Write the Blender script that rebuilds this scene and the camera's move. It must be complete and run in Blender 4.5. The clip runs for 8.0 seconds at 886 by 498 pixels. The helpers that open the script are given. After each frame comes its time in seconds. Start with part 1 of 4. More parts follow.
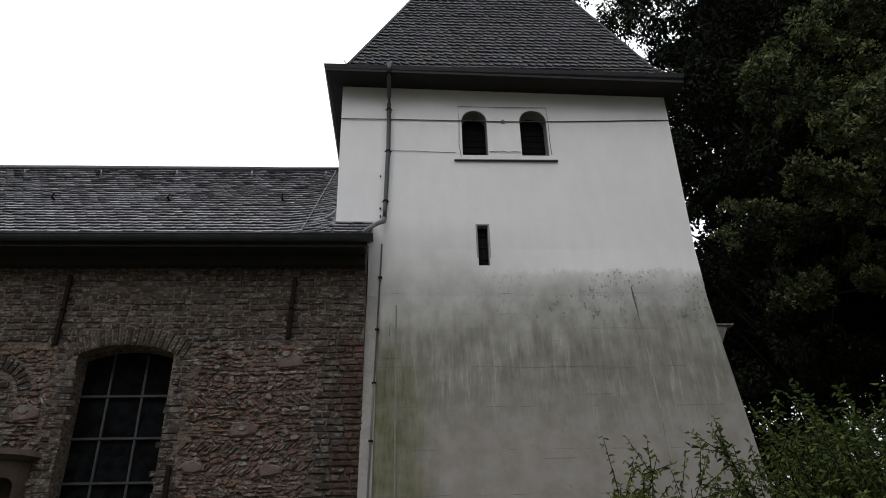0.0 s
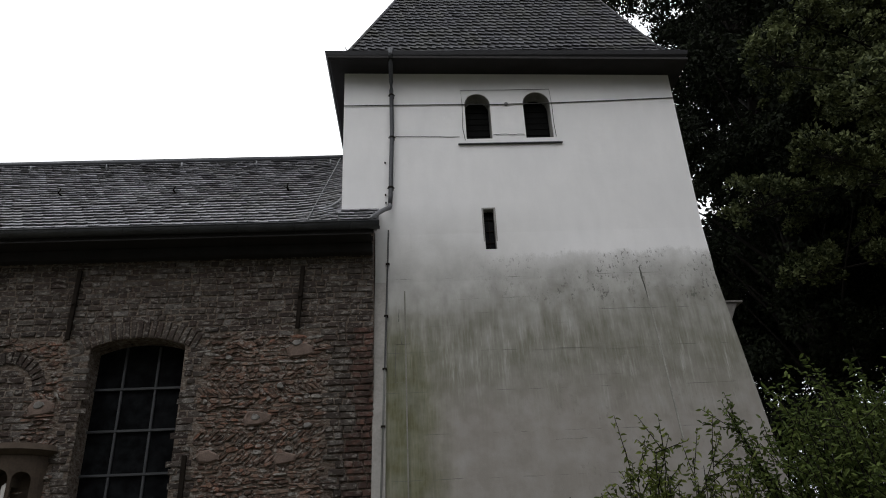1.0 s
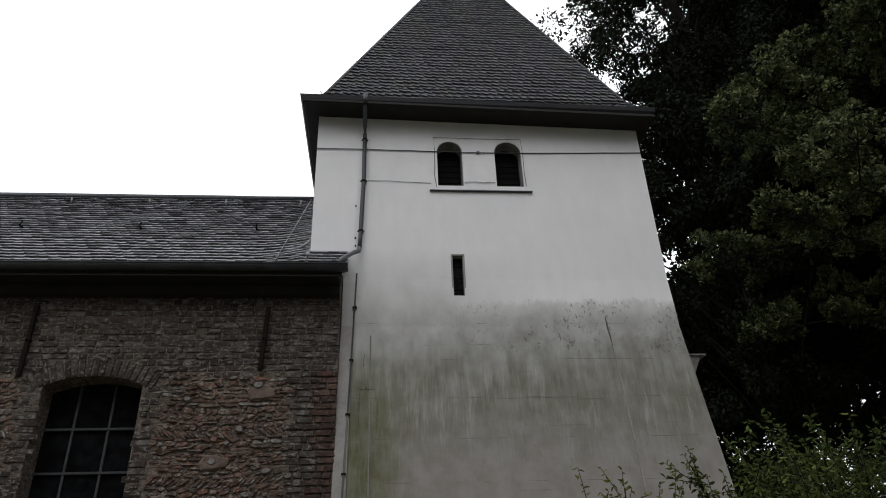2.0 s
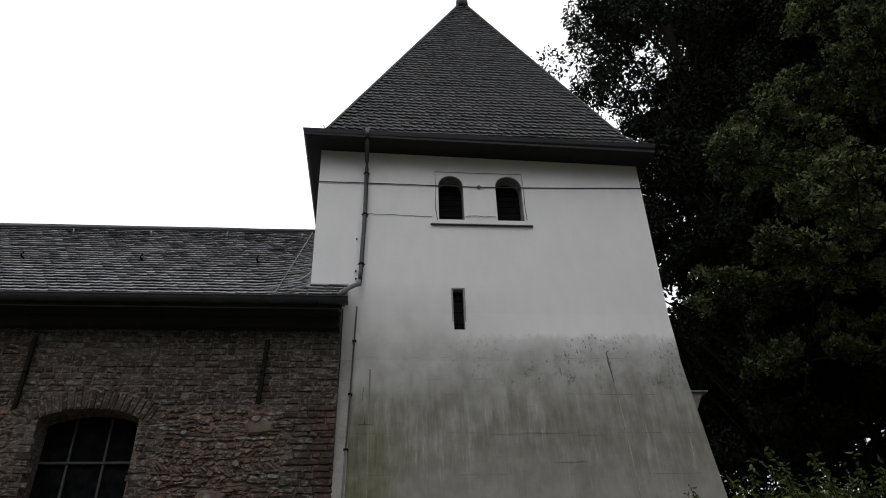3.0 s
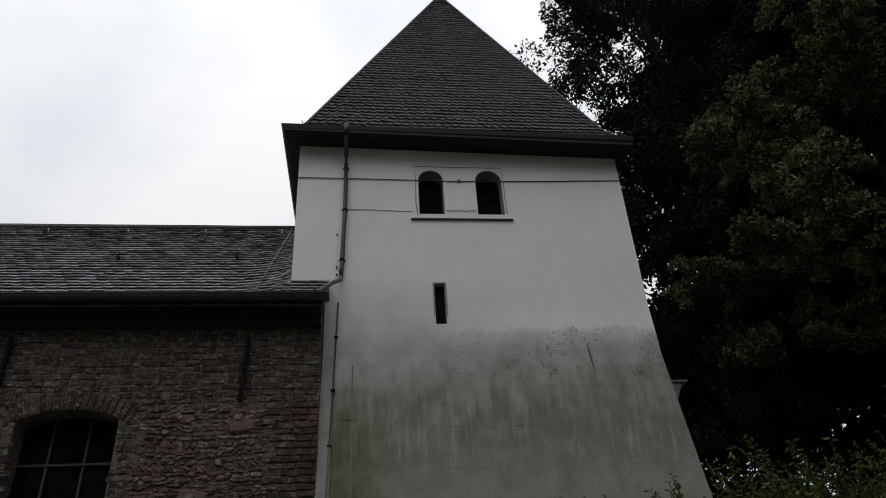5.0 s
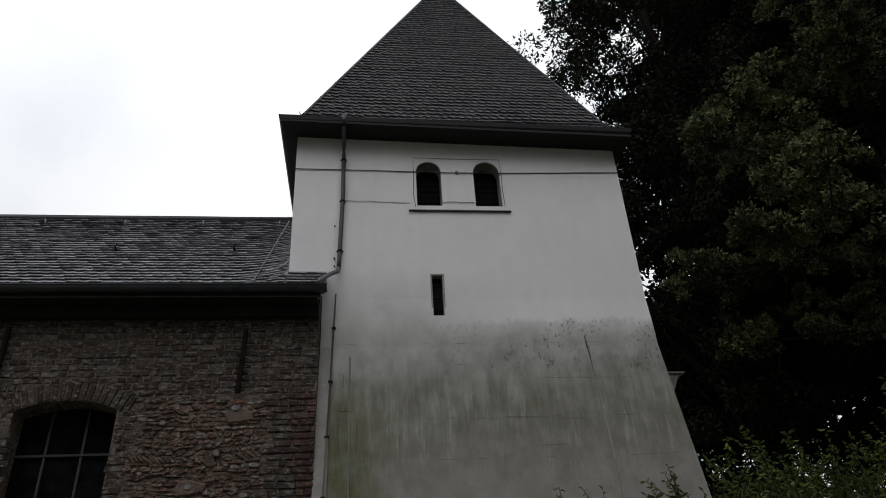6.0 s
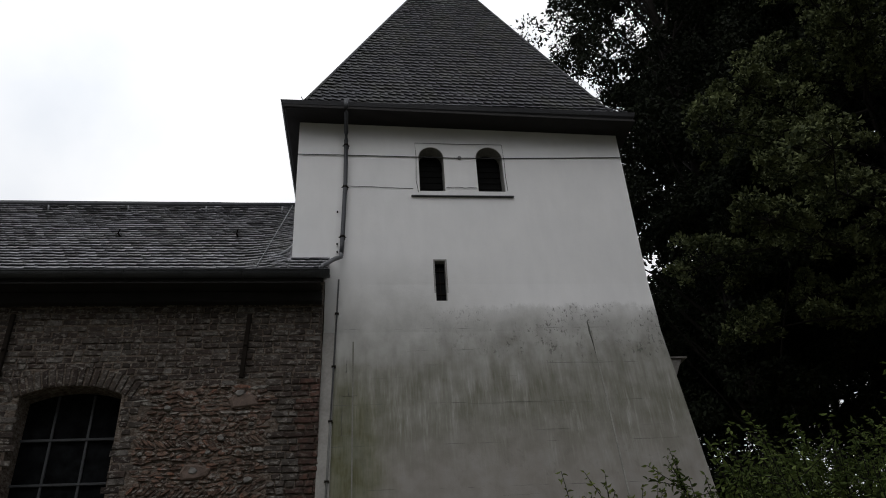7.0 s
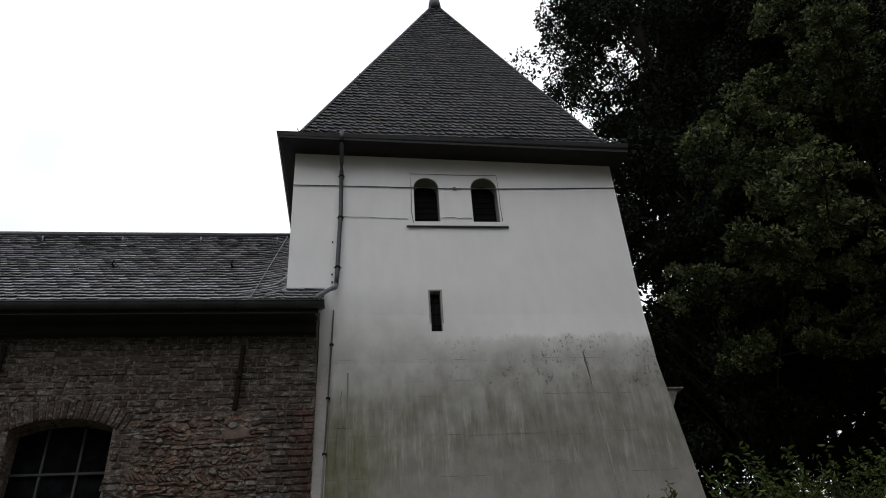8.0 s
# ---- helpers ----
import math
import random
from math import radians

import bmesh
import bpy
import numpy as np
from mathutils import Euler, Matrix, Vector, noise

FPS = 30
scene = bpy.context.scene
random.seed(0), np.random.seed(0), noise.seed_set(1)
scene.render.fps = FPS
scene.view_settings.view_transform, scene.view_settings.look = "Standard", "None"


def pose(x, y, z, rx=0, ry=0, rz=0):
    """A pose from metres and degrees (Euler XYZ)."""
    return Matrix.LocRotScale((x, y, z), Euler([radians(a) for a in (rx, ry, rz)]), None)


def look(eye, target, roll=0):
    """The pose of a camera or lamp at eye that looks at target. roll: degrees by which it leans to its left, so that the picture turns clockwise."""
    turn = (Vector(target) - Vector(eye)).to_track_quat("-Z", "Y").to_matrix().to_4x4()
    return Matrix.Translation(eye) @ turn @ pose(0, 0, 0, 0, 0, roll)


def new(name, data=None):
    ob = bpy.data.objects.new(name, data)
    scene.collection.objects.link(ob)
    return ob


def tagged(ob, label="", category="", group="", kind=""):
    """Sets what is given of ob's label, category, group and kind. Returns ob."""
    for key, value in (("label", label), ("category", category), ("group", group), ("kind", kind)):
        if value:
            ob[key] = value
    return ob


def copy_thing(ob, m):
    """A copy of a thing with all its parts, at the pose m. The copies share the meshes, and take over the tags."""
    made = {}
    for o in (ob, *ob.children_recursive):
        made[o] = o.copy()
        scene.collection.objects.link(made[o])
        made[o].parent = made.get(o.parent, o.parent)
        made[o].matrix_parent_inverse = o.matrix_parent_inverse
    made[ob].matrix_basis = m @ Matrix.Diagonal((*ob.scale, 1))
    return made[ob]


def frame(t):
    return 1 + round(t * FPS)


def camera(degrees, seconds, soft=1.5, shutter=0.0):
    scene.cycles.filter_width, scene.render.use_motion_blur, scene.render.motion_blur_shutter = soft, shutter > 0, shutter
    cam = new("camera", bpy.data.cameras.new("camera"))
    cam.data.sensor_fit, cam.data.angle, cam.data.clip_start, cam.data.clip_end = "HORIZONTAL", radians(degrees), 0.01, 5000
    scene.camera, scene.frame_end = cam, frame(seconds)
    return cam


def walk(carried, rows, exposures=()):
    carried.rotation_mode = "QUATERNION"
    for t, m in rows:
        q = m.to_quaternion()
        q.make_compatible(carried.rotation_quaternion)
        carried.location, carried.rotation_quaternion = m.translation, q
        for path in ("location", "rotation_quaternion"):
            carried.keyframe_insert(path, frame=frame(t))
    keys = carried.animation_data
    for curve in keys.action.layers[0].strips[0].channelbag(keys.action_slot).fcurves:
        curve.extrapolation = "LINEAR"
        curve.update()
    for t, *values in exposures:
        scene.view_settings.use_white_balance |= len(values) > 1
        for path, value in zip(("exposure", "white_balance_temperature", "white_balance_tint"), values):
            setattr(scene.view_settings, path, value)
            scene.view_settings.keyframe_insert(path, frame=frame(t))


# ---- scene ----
# ---- camera ----
cam = camera(64.0, 8.0, soft=1.0)
EYE = (0.0, -9.5, 1.6)
walk(cam, [
    (0.0, pose(*EYE, 117.01, 1.25, -2.61)),
    (0.5, pose(*EYE, 116.65, 2.42, -1.96)),
    (1.0, pose(*EYE, 115.83, 2.45, -1.40)),
    (1.5, pose(*EYE, 117.34, 1.91, -3.61)),
    (1.7, pose(*EYE, 118.53, 1.87, -4.27)),
    (2.8, pose(*EYE, 120.74, 2.08, -4.68)),
    (3.0, pose(*EYE, 122.09, 1.63, -4.65)),
    (3.5, pose(*EYE, 123.13, 2.12, -3.92)),
    (4.0, pose(*EYE, 123.45, 2.25, -4.29)),
    (4.5, pose(*EYE, 123.07, 2.58, -5.24)),
    (5.0, pose(*EYE, 121.61, 3.11, -5.55)),
    (5.2, pose(*EYE, 121.04, 3.04, -5.38)),
    (6.3, pose(*EYE, 120.92, 3.11, -5.91)),
    (6.5, pose(*EYE, 121.03, 2.89, -5.83)),
    (7.0, pose(*EYE, 119.76, 3.07, -5.54)),
    (7.5, pose(*EYE, 120.06, 3.04, -5.15)),
    (8.0, pose(*EYE, 122.19, 3.37, -5.82)),
], exposures=[(0.0, 0.0), (1.7, 0.0), (2.8, -0.08), (3.0, -0.25), (3.5, -0.55), (4.0, -0.68), (5.0, -0.70), (6.5, -0.46), (7.0, -0.50), (7.5, -0.43), (8.0, -0.34)])

# ---- sky and sun: overcast ----
SUN_UP, SUN_TURN = 48.0, 200.0
world = bpy.data.worlds.new("overcast_sky")
scene.world = world
world.use_nodes = True
wt = world.node_tree
wt.nodes.clear()
sky = wt.nodes.new("ShaderNodeTexSky")
sky.sky_type, sky.sun_disc = "NISHITA", False
sky.sun_elevation, sky.sun_rotation = radians(SUN_UP), radians(SUN_TURN)
sky.air_density, sky.dust_density = 1.0, 4.0
grey = wt.nodes.new("ShaderNodeHueSaturation")
grey.inputs["Saturation"].default_value = 0.12
wt.links.new(sky.outputs[0], grey.inputs["Color"])
coord = wt.nodes.new("ShaderNodeTexCoord")
cloud = wt.nodes.new("ShaderNodeTexNoise")
cloud.inputs["Scale"].default_value, cloud.inputs["Detail"].default_value = 2.2, 6.0
wt.links.new(coord.outputs["Generated"], cloud.inputs["Vector"])
ramp = wt.nodes.new("ShaderNodeValToRGB")
ramp.color_ramp.elements[0].position, ramp.color_ramp.elements[0].color = 0.35, (8.2, 8.75, 9.6, 1)
ramp.color_ramp.elements[1].position, ramp.color_ramp.elements[1].color = 0.62, (11.4, 11.5, 11.75, 1)
wt.links.new(cloud.outputs["Fac"], ramp.inputs["Fac"])
veil = wt.nodes.new("ShaderNodeMix")
veil.data_type = "RGBA"
veil.inputs[0].default_value = 0.85
wt.links.new(grey.outputs[0], veil.inputs[6])
wt.links.new(ramp.outputs[0], veil.inputs[7])
# an overcast sky is about three times brighter overhead than at the horizon
height_ = wt.nodes.new("ShaderNodeSeparateXYZ")
wt.links.new(coord.outputs["Generated"], height_.inputs[0])
zenith = wt.nodes.new("ShaderNodeMapRange")
zenith.inputs["From Min"].default_value, zenith.inputs["From Max"].default_value = 0.0, 1.0
zenith.inputs["To Min"].default_value, zenith.inputs["To Max"].default_value = 0.48, 1.34
wt.links.new(height_.outputs[2], zenith.inputs["Value"])
dome = wt.nodes.new("ShaderNodeVectorMath")
dome.operation = "SCALE"
wt.links.new(veil.outputs[2], dome.inputs[0])
wt.links.new(zenith.outputs[0], dome.inputs["Scale"])
back = wt.nodes.new("ShaderNodeBackground")
back.inputs["Strength"].default_value = 0.15
wt.links.new(dome.outputs[0], back.inputs["Color"])
wout = wt.nodes.new("ShaderNodeOutputWorld")
wt.links.new(back.outputs[0], wout.inputs["Surface"])

sun_data = bpy.data.lights.new("sun", "SUN")
sun_data.energy, sun_data.angle, sun_data.color = 0.5, radians(40), (1.0, 0.99, 0.975)
sun = new("sun", sun_data)
sun.matrix_world = look((-6.0, -16.0, 20.0), (0, 0, 0))


# ---- materials ----
class Mat:
    """A node material with a few shorthands."""

    def __init__(self, name, rough=0.8, metal=0.0, spec=0.3):
        self.m = bpy.data.materials.new(name)
        self.m.use_nodes = True
        self.t = self.m.node_tree
        self.b = self.t.nodes["Principled BSDF"]
        self.b.inputs["Roughness"].default_value = rough
        self.b.inputs["Metallic"].default_value = metal
        self.b.inputs["Specular IOR Level"].default_value = spec
        self.pos = self.t.nodes.new("ShaderNodeNewGeometry").outputs["Position"]

    def link(self, a, b):
        self.t.links.new(a, b)

    def mapped(self, scale):
        n = self.t.nodes.new("ShaderNodeMapping")
        n.inputs["Scale"].default_value = scale
        self.link(self.pos, n.inputs["Vector"])
        return n.outputs[0]

    def noise(self, scale, detail=4.0, stretch=None, rough=0.55):
        n = self.t.nodes.new("ShaderNodeTexNoise")
        n.inputs["Scale"].default_value, n.inputs["Detail"].default_value = scale, detail
        n.inputs["Roughness"].default_value = rough
        self.link(self.mapped(stretch) if stretch else self.pos, n.inputs["Vector"])
        return n.outputs["Fac"]

    def ramp(self, fac, stops):
        n = self.t.nodes.new("ShaderNodeValToRGB")
        e = n.color_ramp.elements
        while len(e) < len(stops):
            e.new(0.5)
        for k, (p, c) in enumerate(stops):
            e[k].position = p
            e[k].color = (*c, 1) if isinstance(c, tuple) else (c, c, c, 1)
        self.link(fac, n.inputs["Fac"])
        return n.outputs["Color"]

    def math(self, op, a, b=0.0, c=None):
        n = self.t.nodes.new("ShaderNodeMath")
        n.operation = op
        for k, v in enumerate((a, b) if c is None else (a, b, c)):
            if isinstance(v, (int, float)):
                n.inputs[k].default_value = v
            else:
                self.link(v, n.inputs[k])
        return n.outputs[0]

    def mix(self, fac, a, b, kind="MIX"):
        n = self.t.nodes.new("ShaderNodeMix")
        n.data_type, n.blend_type = "RGBA", kind
        for k, v in ((0, fac), (6, a), (7, b)):
            if isinstance(v, (int, float)):
                n.inputs[k].default_value = v
            elif isinstance(v, tuple):
                n.inputs[k].default_value = (*v, 1)
            else:
                self.link(v, n.inputs[k])
        return n.outputs[2]

    def axis(self, k):
        n = self.t.nodes.new("ShaderNodeSeparateXYZ")
        self.link(self.pos, n.inputs[0])
        return n.outputs[k]

    def piece_random(self):
        """A number of its own for each piece, single or joined."""
        a = self.t.nodes.new("ShaderNodeObjectInfo").outputs["Random"]
        b = self.t.nodes.new("ShaderNodeNewGeometry").outputs["Random Per Island"]
        return self.math("FRACT", self.math("ADD", a, b))

    def color(self, c):
        if isinstance(c, tuple):
            self.b.inputs["Base Color"].default_value = (*c, 1)
        else:
            self.link(c, self.b.inputs["Base Color"])
        return self

    def bump(self, fac, strength=0.4, depth=0.01):
        n = self.t.nodes.new("ShaderNodeBump")
        n.inputs["Strength"].default_value, n.inputs["Distance"].default_value = strength, depth
        self.link(fac, n.inputs["Height"])
        self.link(n.outputs[0], self.b.inputs["Normal"])
        return self


def make_plaster():
    """White limewash over rough render; grey-green algae and runs on the sloping base."""
    k = Mat("limewashed_plaster", 0.9, 0, 0.2)
    x, z = k.axis(0), k.axis(2)
    clean = k.ramp(k.noise(0.9, 6), [(0.3, (0.73, 0.725, 0.735)), (0.7, (0.785, 0.775, 0.78))])
    clean = k.mix(0.08, clean, k.ramp(k.noise(6, 5, (1, 1, 0.3)), [(0.35, 0.5), (0.65, 0.8)]))
    # the dirt's upper edge wanders; it is lower and fades in slowly towards the nave
    near = k.math("MINIMUM", k.math("MAXIMUM", k.math("MULTIPLY_ADD", x, 0.55, -0.35), 0.0), 1.0)
    edge = k.math("MULTIPLY_ADD", k.noise(1.6, 7), 0.50, 5.80)
    edge = k.math("ADD", edge, k.math("MULTIPLY", k.math("ADD", k.noise(11, 4, (1, 1, 0.4)), k.noise(45, 6, (1, 1, 0.7), 0.7)), 0.17))
    deep = k.math("SUBTRACT", edge, z)
    sharp = k.ramp(deep, [(0.0, 0.0), (0.10, 0.38), (0.3, 0.72), (0.75, 1.0)])
    slow = k.ramp(k.math("MULTIPLY_ADD", z, -0.5, 3.6), [(0.05, 0.0), (0.45, 0.45), (1.0, 1.0)])
    soft = k.mix(near, slow, sharp)
    runs = k.noise(8.0, 5, (1, 1, 0.085), 0.6)
    fine = k.noise(38.0, 4, (1, 1, 0.05), 0.6)
    streak = k.math("MULTIPLY_ADD", fine, 0.45, k.math("MULTIPLY", runs, 0.55))
    upper = k.ramp(k.noise(4.0, 6, (1, 1, 0.6)), [(0.35, (0.205, 0.20, 0.178)), (0.65, (0.335, 0.33, 0.308))])
    wet = k.ramp(streak, [(0.42, (0.162, 0.157, 0.128)), (0.54, (0.205, 0.20, 0.168)), (0.62, (0.275, 0.27, 0.242)), (0.70, (0.42, 0.415, 0.395))])
    level = k.math("MULTIPLY_ADD", runs, 1.3, z)
    dirt = k.mix(k.ramp(k.math("MULTIPLY_ADD", level, -1.0, 6.45), [(0.3, 0.0), (1.0, 1.0)]), upper, wet)
    low = k.ramp(k.noise(2.2, 5, (1, 1, 0.16)), [(0.3, (0.238, 0.219, 0.20)), (0.7, (0.275, 0.255, 0.234))])
    dirt = k.mix(k.ramp(k.math("MULTIPLY_ADD", level, -1.0, 5.15), [(0.0, 0.0), (0.9, 0.9)]), dirt, low)
    patch = k.ramp(k.math("ADD", k.math("MULTIPLY_ADD", x, -0.9, 0.15), k.math("MULTIPLY", k.noise(1.2, 5), 1.1)), [(0.1, 0.0), (0.45, 0.4), (0.75, 0.95)])
    green = k.math("MULTIPLY", patch, k.ramp(k.math("MULTIPLY_ADD", z, -0.6, 3.4), [(0.1, 0.0), (0.9, 1.0)]))
    dirt = k.mix(green, dirt, k.ramp(streak, [(0.4, (0.085, 0.087, 0.042)), (0.62, (0.15, 0.148, 0.09))]))
    colour = k.mix(k.math("MULTIPLY", soft, k.ramp(k.noise(3.0, 6), [(0.25, 0.86), (0.6, 1.0)])), clean, dirt)
    # dark crusts where the limewash has flaked
    flake = k.math("MULTIPLY", k.ramp(k.noise(22, 9, (1, 1, 0.55), 0.7), [(0.55, 0.0), (0.61, 1.0)]),
                   k.math("MULTIPLY", k.math("MULTIPLY", near, k.ramp(k.noise(1.9, 3), [(0.46, 0.0), (0.56, 1.0)])), k.ramp(deep, [(0.0, 0.0), (0.05, 1.0), (0.9, 1.0), (1.0, 0.3)])))
    colour = k.mix(k.math("MULTIPLY", flake, 0.75), colour, (0.10, 0.10, 0.09))
    # hairline day joints in the render, broken here and there
    band = k.math("LESS_THAN", k.math("FRACT", k.math("MULTIPLY_ADD", k.noise(1.5, 3), 0.06, k.math("MULTIPLY", z, 1.72))), 0.014)
    gaps = k.ramp(k.noise(2.6, 4, (1, 1, 3)), [(0.50, 0.0), (0.60, 1.0)])
    joint = k.math("MULTIPLY", k.math("MULTIPLY", band, gaps), k.math("LESS_THAN", z, 6.3))
    colour = k.mix(k.math("MULTIPLY", joint, 0.7), colour, (0.10, 0.10, 0.09))
    k.color(colour)
    height = k.math("ADD", k.noise(2.5, 3), k.math("MULTIPLY", k.noise(60, 6), 0.22))
    return k.bump(k.math("SUBTRACT", height, k.math("MULTIPLY", k.math("ADD", flake, joint), 0.5)), 0.35, 0.02).m


def make_slate(name, tone, spread=1.0):
    k = Mat(name, 0.7, 0, 0.3)
    r = k.piece_random()
    c = k.ramp(r, [(0.0, tuple(v * (1 - 0.38 * spread) for v in tone)), (0.5, tone), (0.85, tuple(v * (1 + 0.3 * spread) for v in tone)), (1.0, tuple(v * (1 + 0.75 * spread) for v in tone))])
    c = k.mix(k.ramp(k.noise(2.0, 5), [(0.45, 0.0), (0.75, 0.5)]), c, (0.085, 0.085, 0.06))
    k.color(c)
    k.link(k.ramp(k.noise(14, 4), [(0.3, 0.58), (0.7, 0.85)]), k.b.inputs["Roughness"])
    return k.bump(k.noise(40, 5), 0.3, 0.006).m


def make_brick(name, tones, bloom=0.75):
    k = Mat(name, 0.92, 0, 0.2)
    c = k.ramp(k.piece_random(), [(p, t) for p, t in tones])
    c = k.mix(k.ramp(k.noise(9, 6), [(0.46, 0.0), (0.60, 0.75)]), c, (0.035, 0.026, 0.022))
    c = k.mix(k.ramp(k.noise(1.1, 4), [(0.4, 0.0), (0.7, 0.5)]), c, (0.04, 0.037, 0.032))
    c = k.mix(k.ramp(k.noise(13, 7, (1, 1, 1.8), 0.62), [(0.53, 0.0), (0.60, bloom)]), c, (0.27, 0.252, 0.23))
    c = k.mix(k.ramp(k.noise(34, 5, (1, 1, 1.5)), [(0.38, 0.6), (0.48, 0.0)]), c, (0.02, 0.016, 0.014))
    k.color(c)
    return k.bump(k.noise(38, 6), 0.9, 0.015).m


def make_plain(name, tone, rough=0.8, metal=0.0, scale=6.0, spread=0.35, spec=0.3, relief=0.2):
    k = Mat(name, rough, metal, spec)
    lo, hi = tuple(v * (1 - spread) for v in tone), tuple(min(1, v * (1 + spread)) for v in tone)
    c = k.mix(0.4, k.ramp(k.noise(scale, 6), [(0.3, lo), (0.7, hi)]), k.ramp(k.noise(scale * 9, 4), [(0.3, lo), (0.7, hi)]))
    k.color(c)
    return k.bump(k.noise(scale * 8, 5), relief, 0.005).m


def make_leaf(name, dark, light, see_through=0.1, shade=0.6, skylit=0.0):
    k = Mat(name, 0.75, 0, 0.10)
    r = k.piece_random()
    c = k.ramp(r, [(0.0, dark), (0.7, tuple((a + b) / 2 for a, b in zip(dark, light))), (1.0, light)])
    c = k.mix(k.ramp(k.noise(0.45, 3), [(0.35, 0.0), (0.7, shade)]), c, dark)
    if skylit:  # paler tufts put the sky-lit bough tips into the leaf colour
        c = k.mix(k.ramp(k.noise(2.4, 3), [(0.50, 0.0), (0.64, skylit)]), c, tuple(v * 1.15 for v in light))
    k.color(c)
    thin = k.t.nodes.new("ShaderNodeBsdfTranslucent")
    k.link(c, thin.inputs["Color"])
    mixer = k.t.nodes.new("ShaderNodeMixShader")
    mixer.inputs[0].default_value = see_through
    k.link(k.b.outputs[0], mixer.inputs[1])
    k.link(thin.outputs[0], mixer.inputs[2])
    k.link(mixer.outputs[0], k.t.nodes["Material Output"].inputs["Surface"])
    return k.m


def make_glass():
    k = Mat("old_window_glass", 0.22, 0, 0.07)
    k.color(k.ramp(k.noise(7, 4), [(0.35, (0.003, 0.003, 0.0035)), (0.7, (0.010, 0.011, 0.012))]))
    return k.bump(k.noise(5, 3), 0.25, 0.02).m


def make_mortar():
    k = Mat("lime_mortar", 0.95, 0, 0.1)
    c = k.ramp(k.noise(15, 8, (1, 1, 1.9), 0.68), [(0.34, (0.035, 0.026, 0.021)), (0.44, (0.15, 0.115, 0.092)), (0.53, (0.215, 0.178, 0.15)), (0.62, (0.315, 0.285, 0.255)), (0.75, (0.42, 0.39, 0.36))])
    c = k.mix(k.ramp(k.noise(1.3, 4), [(0.4, 0.0), (0.7, 0.5)]), c, (0.06, 0.044, 0.035))
    k.color(c)
    return k.bump(k.math("ADD", k.noise(16, 7, (1, 1, 2.0), 0.72), k.math("MULTIPLY", k.noise(45, 4), 0.4)), 1.0, 0.07).m


PLASTER = make_plaster()
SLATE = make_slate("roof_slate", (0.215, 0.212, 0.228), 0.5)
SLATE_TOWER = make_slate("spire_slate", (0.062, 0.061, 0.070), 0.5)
BRICK = make_brick("weathered_brick", [(0.0, (0.030, 0.023, 0.021)), (0.35, (0.050, 0.035, 0.030)), (0.6, (0.066, 0.052, 0.045)), (0.88, (0.095, 0.082, 0.073)), (1.0, (0.16, 0.147, 0.137))], 0.66)
RED_BRICK = make_brick("red_brick", [(0.0, (0.05, 0.026, 0.022)), (0.6, (0.085, 0.042, 0.033)), (1.0, (0.13, 0.068, 0.052))], 0.3)
RUBBLE = make_brick("rubble_stone", [(0.0, (0.09, 0.053, 0.041)), (0.4, (0.165, 0.10, 0.074)), (0.7, (0.195, 0.135, 0.105)), (0.90, (0.24, 0.115, 0.077)), (0.95, (0.20, 0.18, 0.16)), (1.0, (0.36, 0.34, 0.315))])
MORTAR = make_mortar()
HAIRLINE = make_plain("hairline_dirt", (0.165, 0.162, 0.147), 0.95, 0, 8, 0.5)
CRUST = make_plain("dark_crust", (0.10, 0.10, 0.09), 0.95, 0, 8, 0.5)
ZINC = make_plain("weathered_zinc", (0.062, 0.064, 0.07), 0.55, 0.3, 4, 0.3)
DARK_ZINC = make_plain("blackened_zinc", (0.030, 0.030, 0.034), 0.6, 0.2, 4, 0.3)
ZINC_LIGHT = make_plain("bright_zinc", (0.22, 0.225, 0.235), 0.5, 0.4, 4, 0.3)
DARKWOOD = make_plain("dark_stained_boards", (0.016, 0.0145, 0.0145), 0.8, 0, 5, 0.4)
LOUVRE = make_plain("blackened_louvre_boards", (0.009, 0.009, 0.009), 0.9, 0, 6, 0.3, 0.05)
IRON = make_plain("rusty_iron", (0.014, 0.011, 0.009), 0.9, 0.0, 12, 0.5, 0.05)
BARS = make_plain("painted_iron_bars", (0.04, 0.042, 0.046), 0.6, 0, 12, 0.2)
ELBOW = make_plain("dull_zinc", (0.12, 0.122, 0.13), 0.55, 0.3, 4, 0.3)
ROD_HIGHLIGHT = make_plain("rod_highlight_grey", (0.11, 0.11, 0.102), 0.6, 0, 5, 0.25)
PALE_RENDER = make_plain("pale_render", (0.29, 0.283, 0.26), 0.9, 0, 5, 0.4, 0.2, 0.4)
BAND = make_plain("pale_joint_plaster", (0.30, 0.287, 0.272), 0.9, 0, 3, 0.25, 0.1, 0.3)
BEAD = make_plain("dull_render_bead", (0.20, 0.197, 0.172), 0.9, 0, 5, 0.3, 0.1, 0.3)
# grey of the slit's frame; in the reveals it stands for shade
SHADE_GREY_RENDER = make_plain("shade_grey_render", (0.27, 0.265, 0.255), 0.95, 0, 4, 0.35, 0.1, 0.5)
CABLE = make_plain("dark_cable", (0.06, 0.06, 0.062), 0.6, 0.2, 10, 0.2)
STONE = make_plain("sandstone", (0.055, 0.041, 0.031), 0.9, 0, 4, 0.4, 0.2, 0.5)
BIG_STONE = make_plain("muted_fieldstone", (0.135, 0.10, 0.084), 0.92, 0, 9, 0.5, 0.2, 0.8)
FIELDSTONE = make_plain("pale_fieldstone", (0.18, 0.17, 0.16), 0.9, 0, 14, 0.5, 0.2, 0.7)
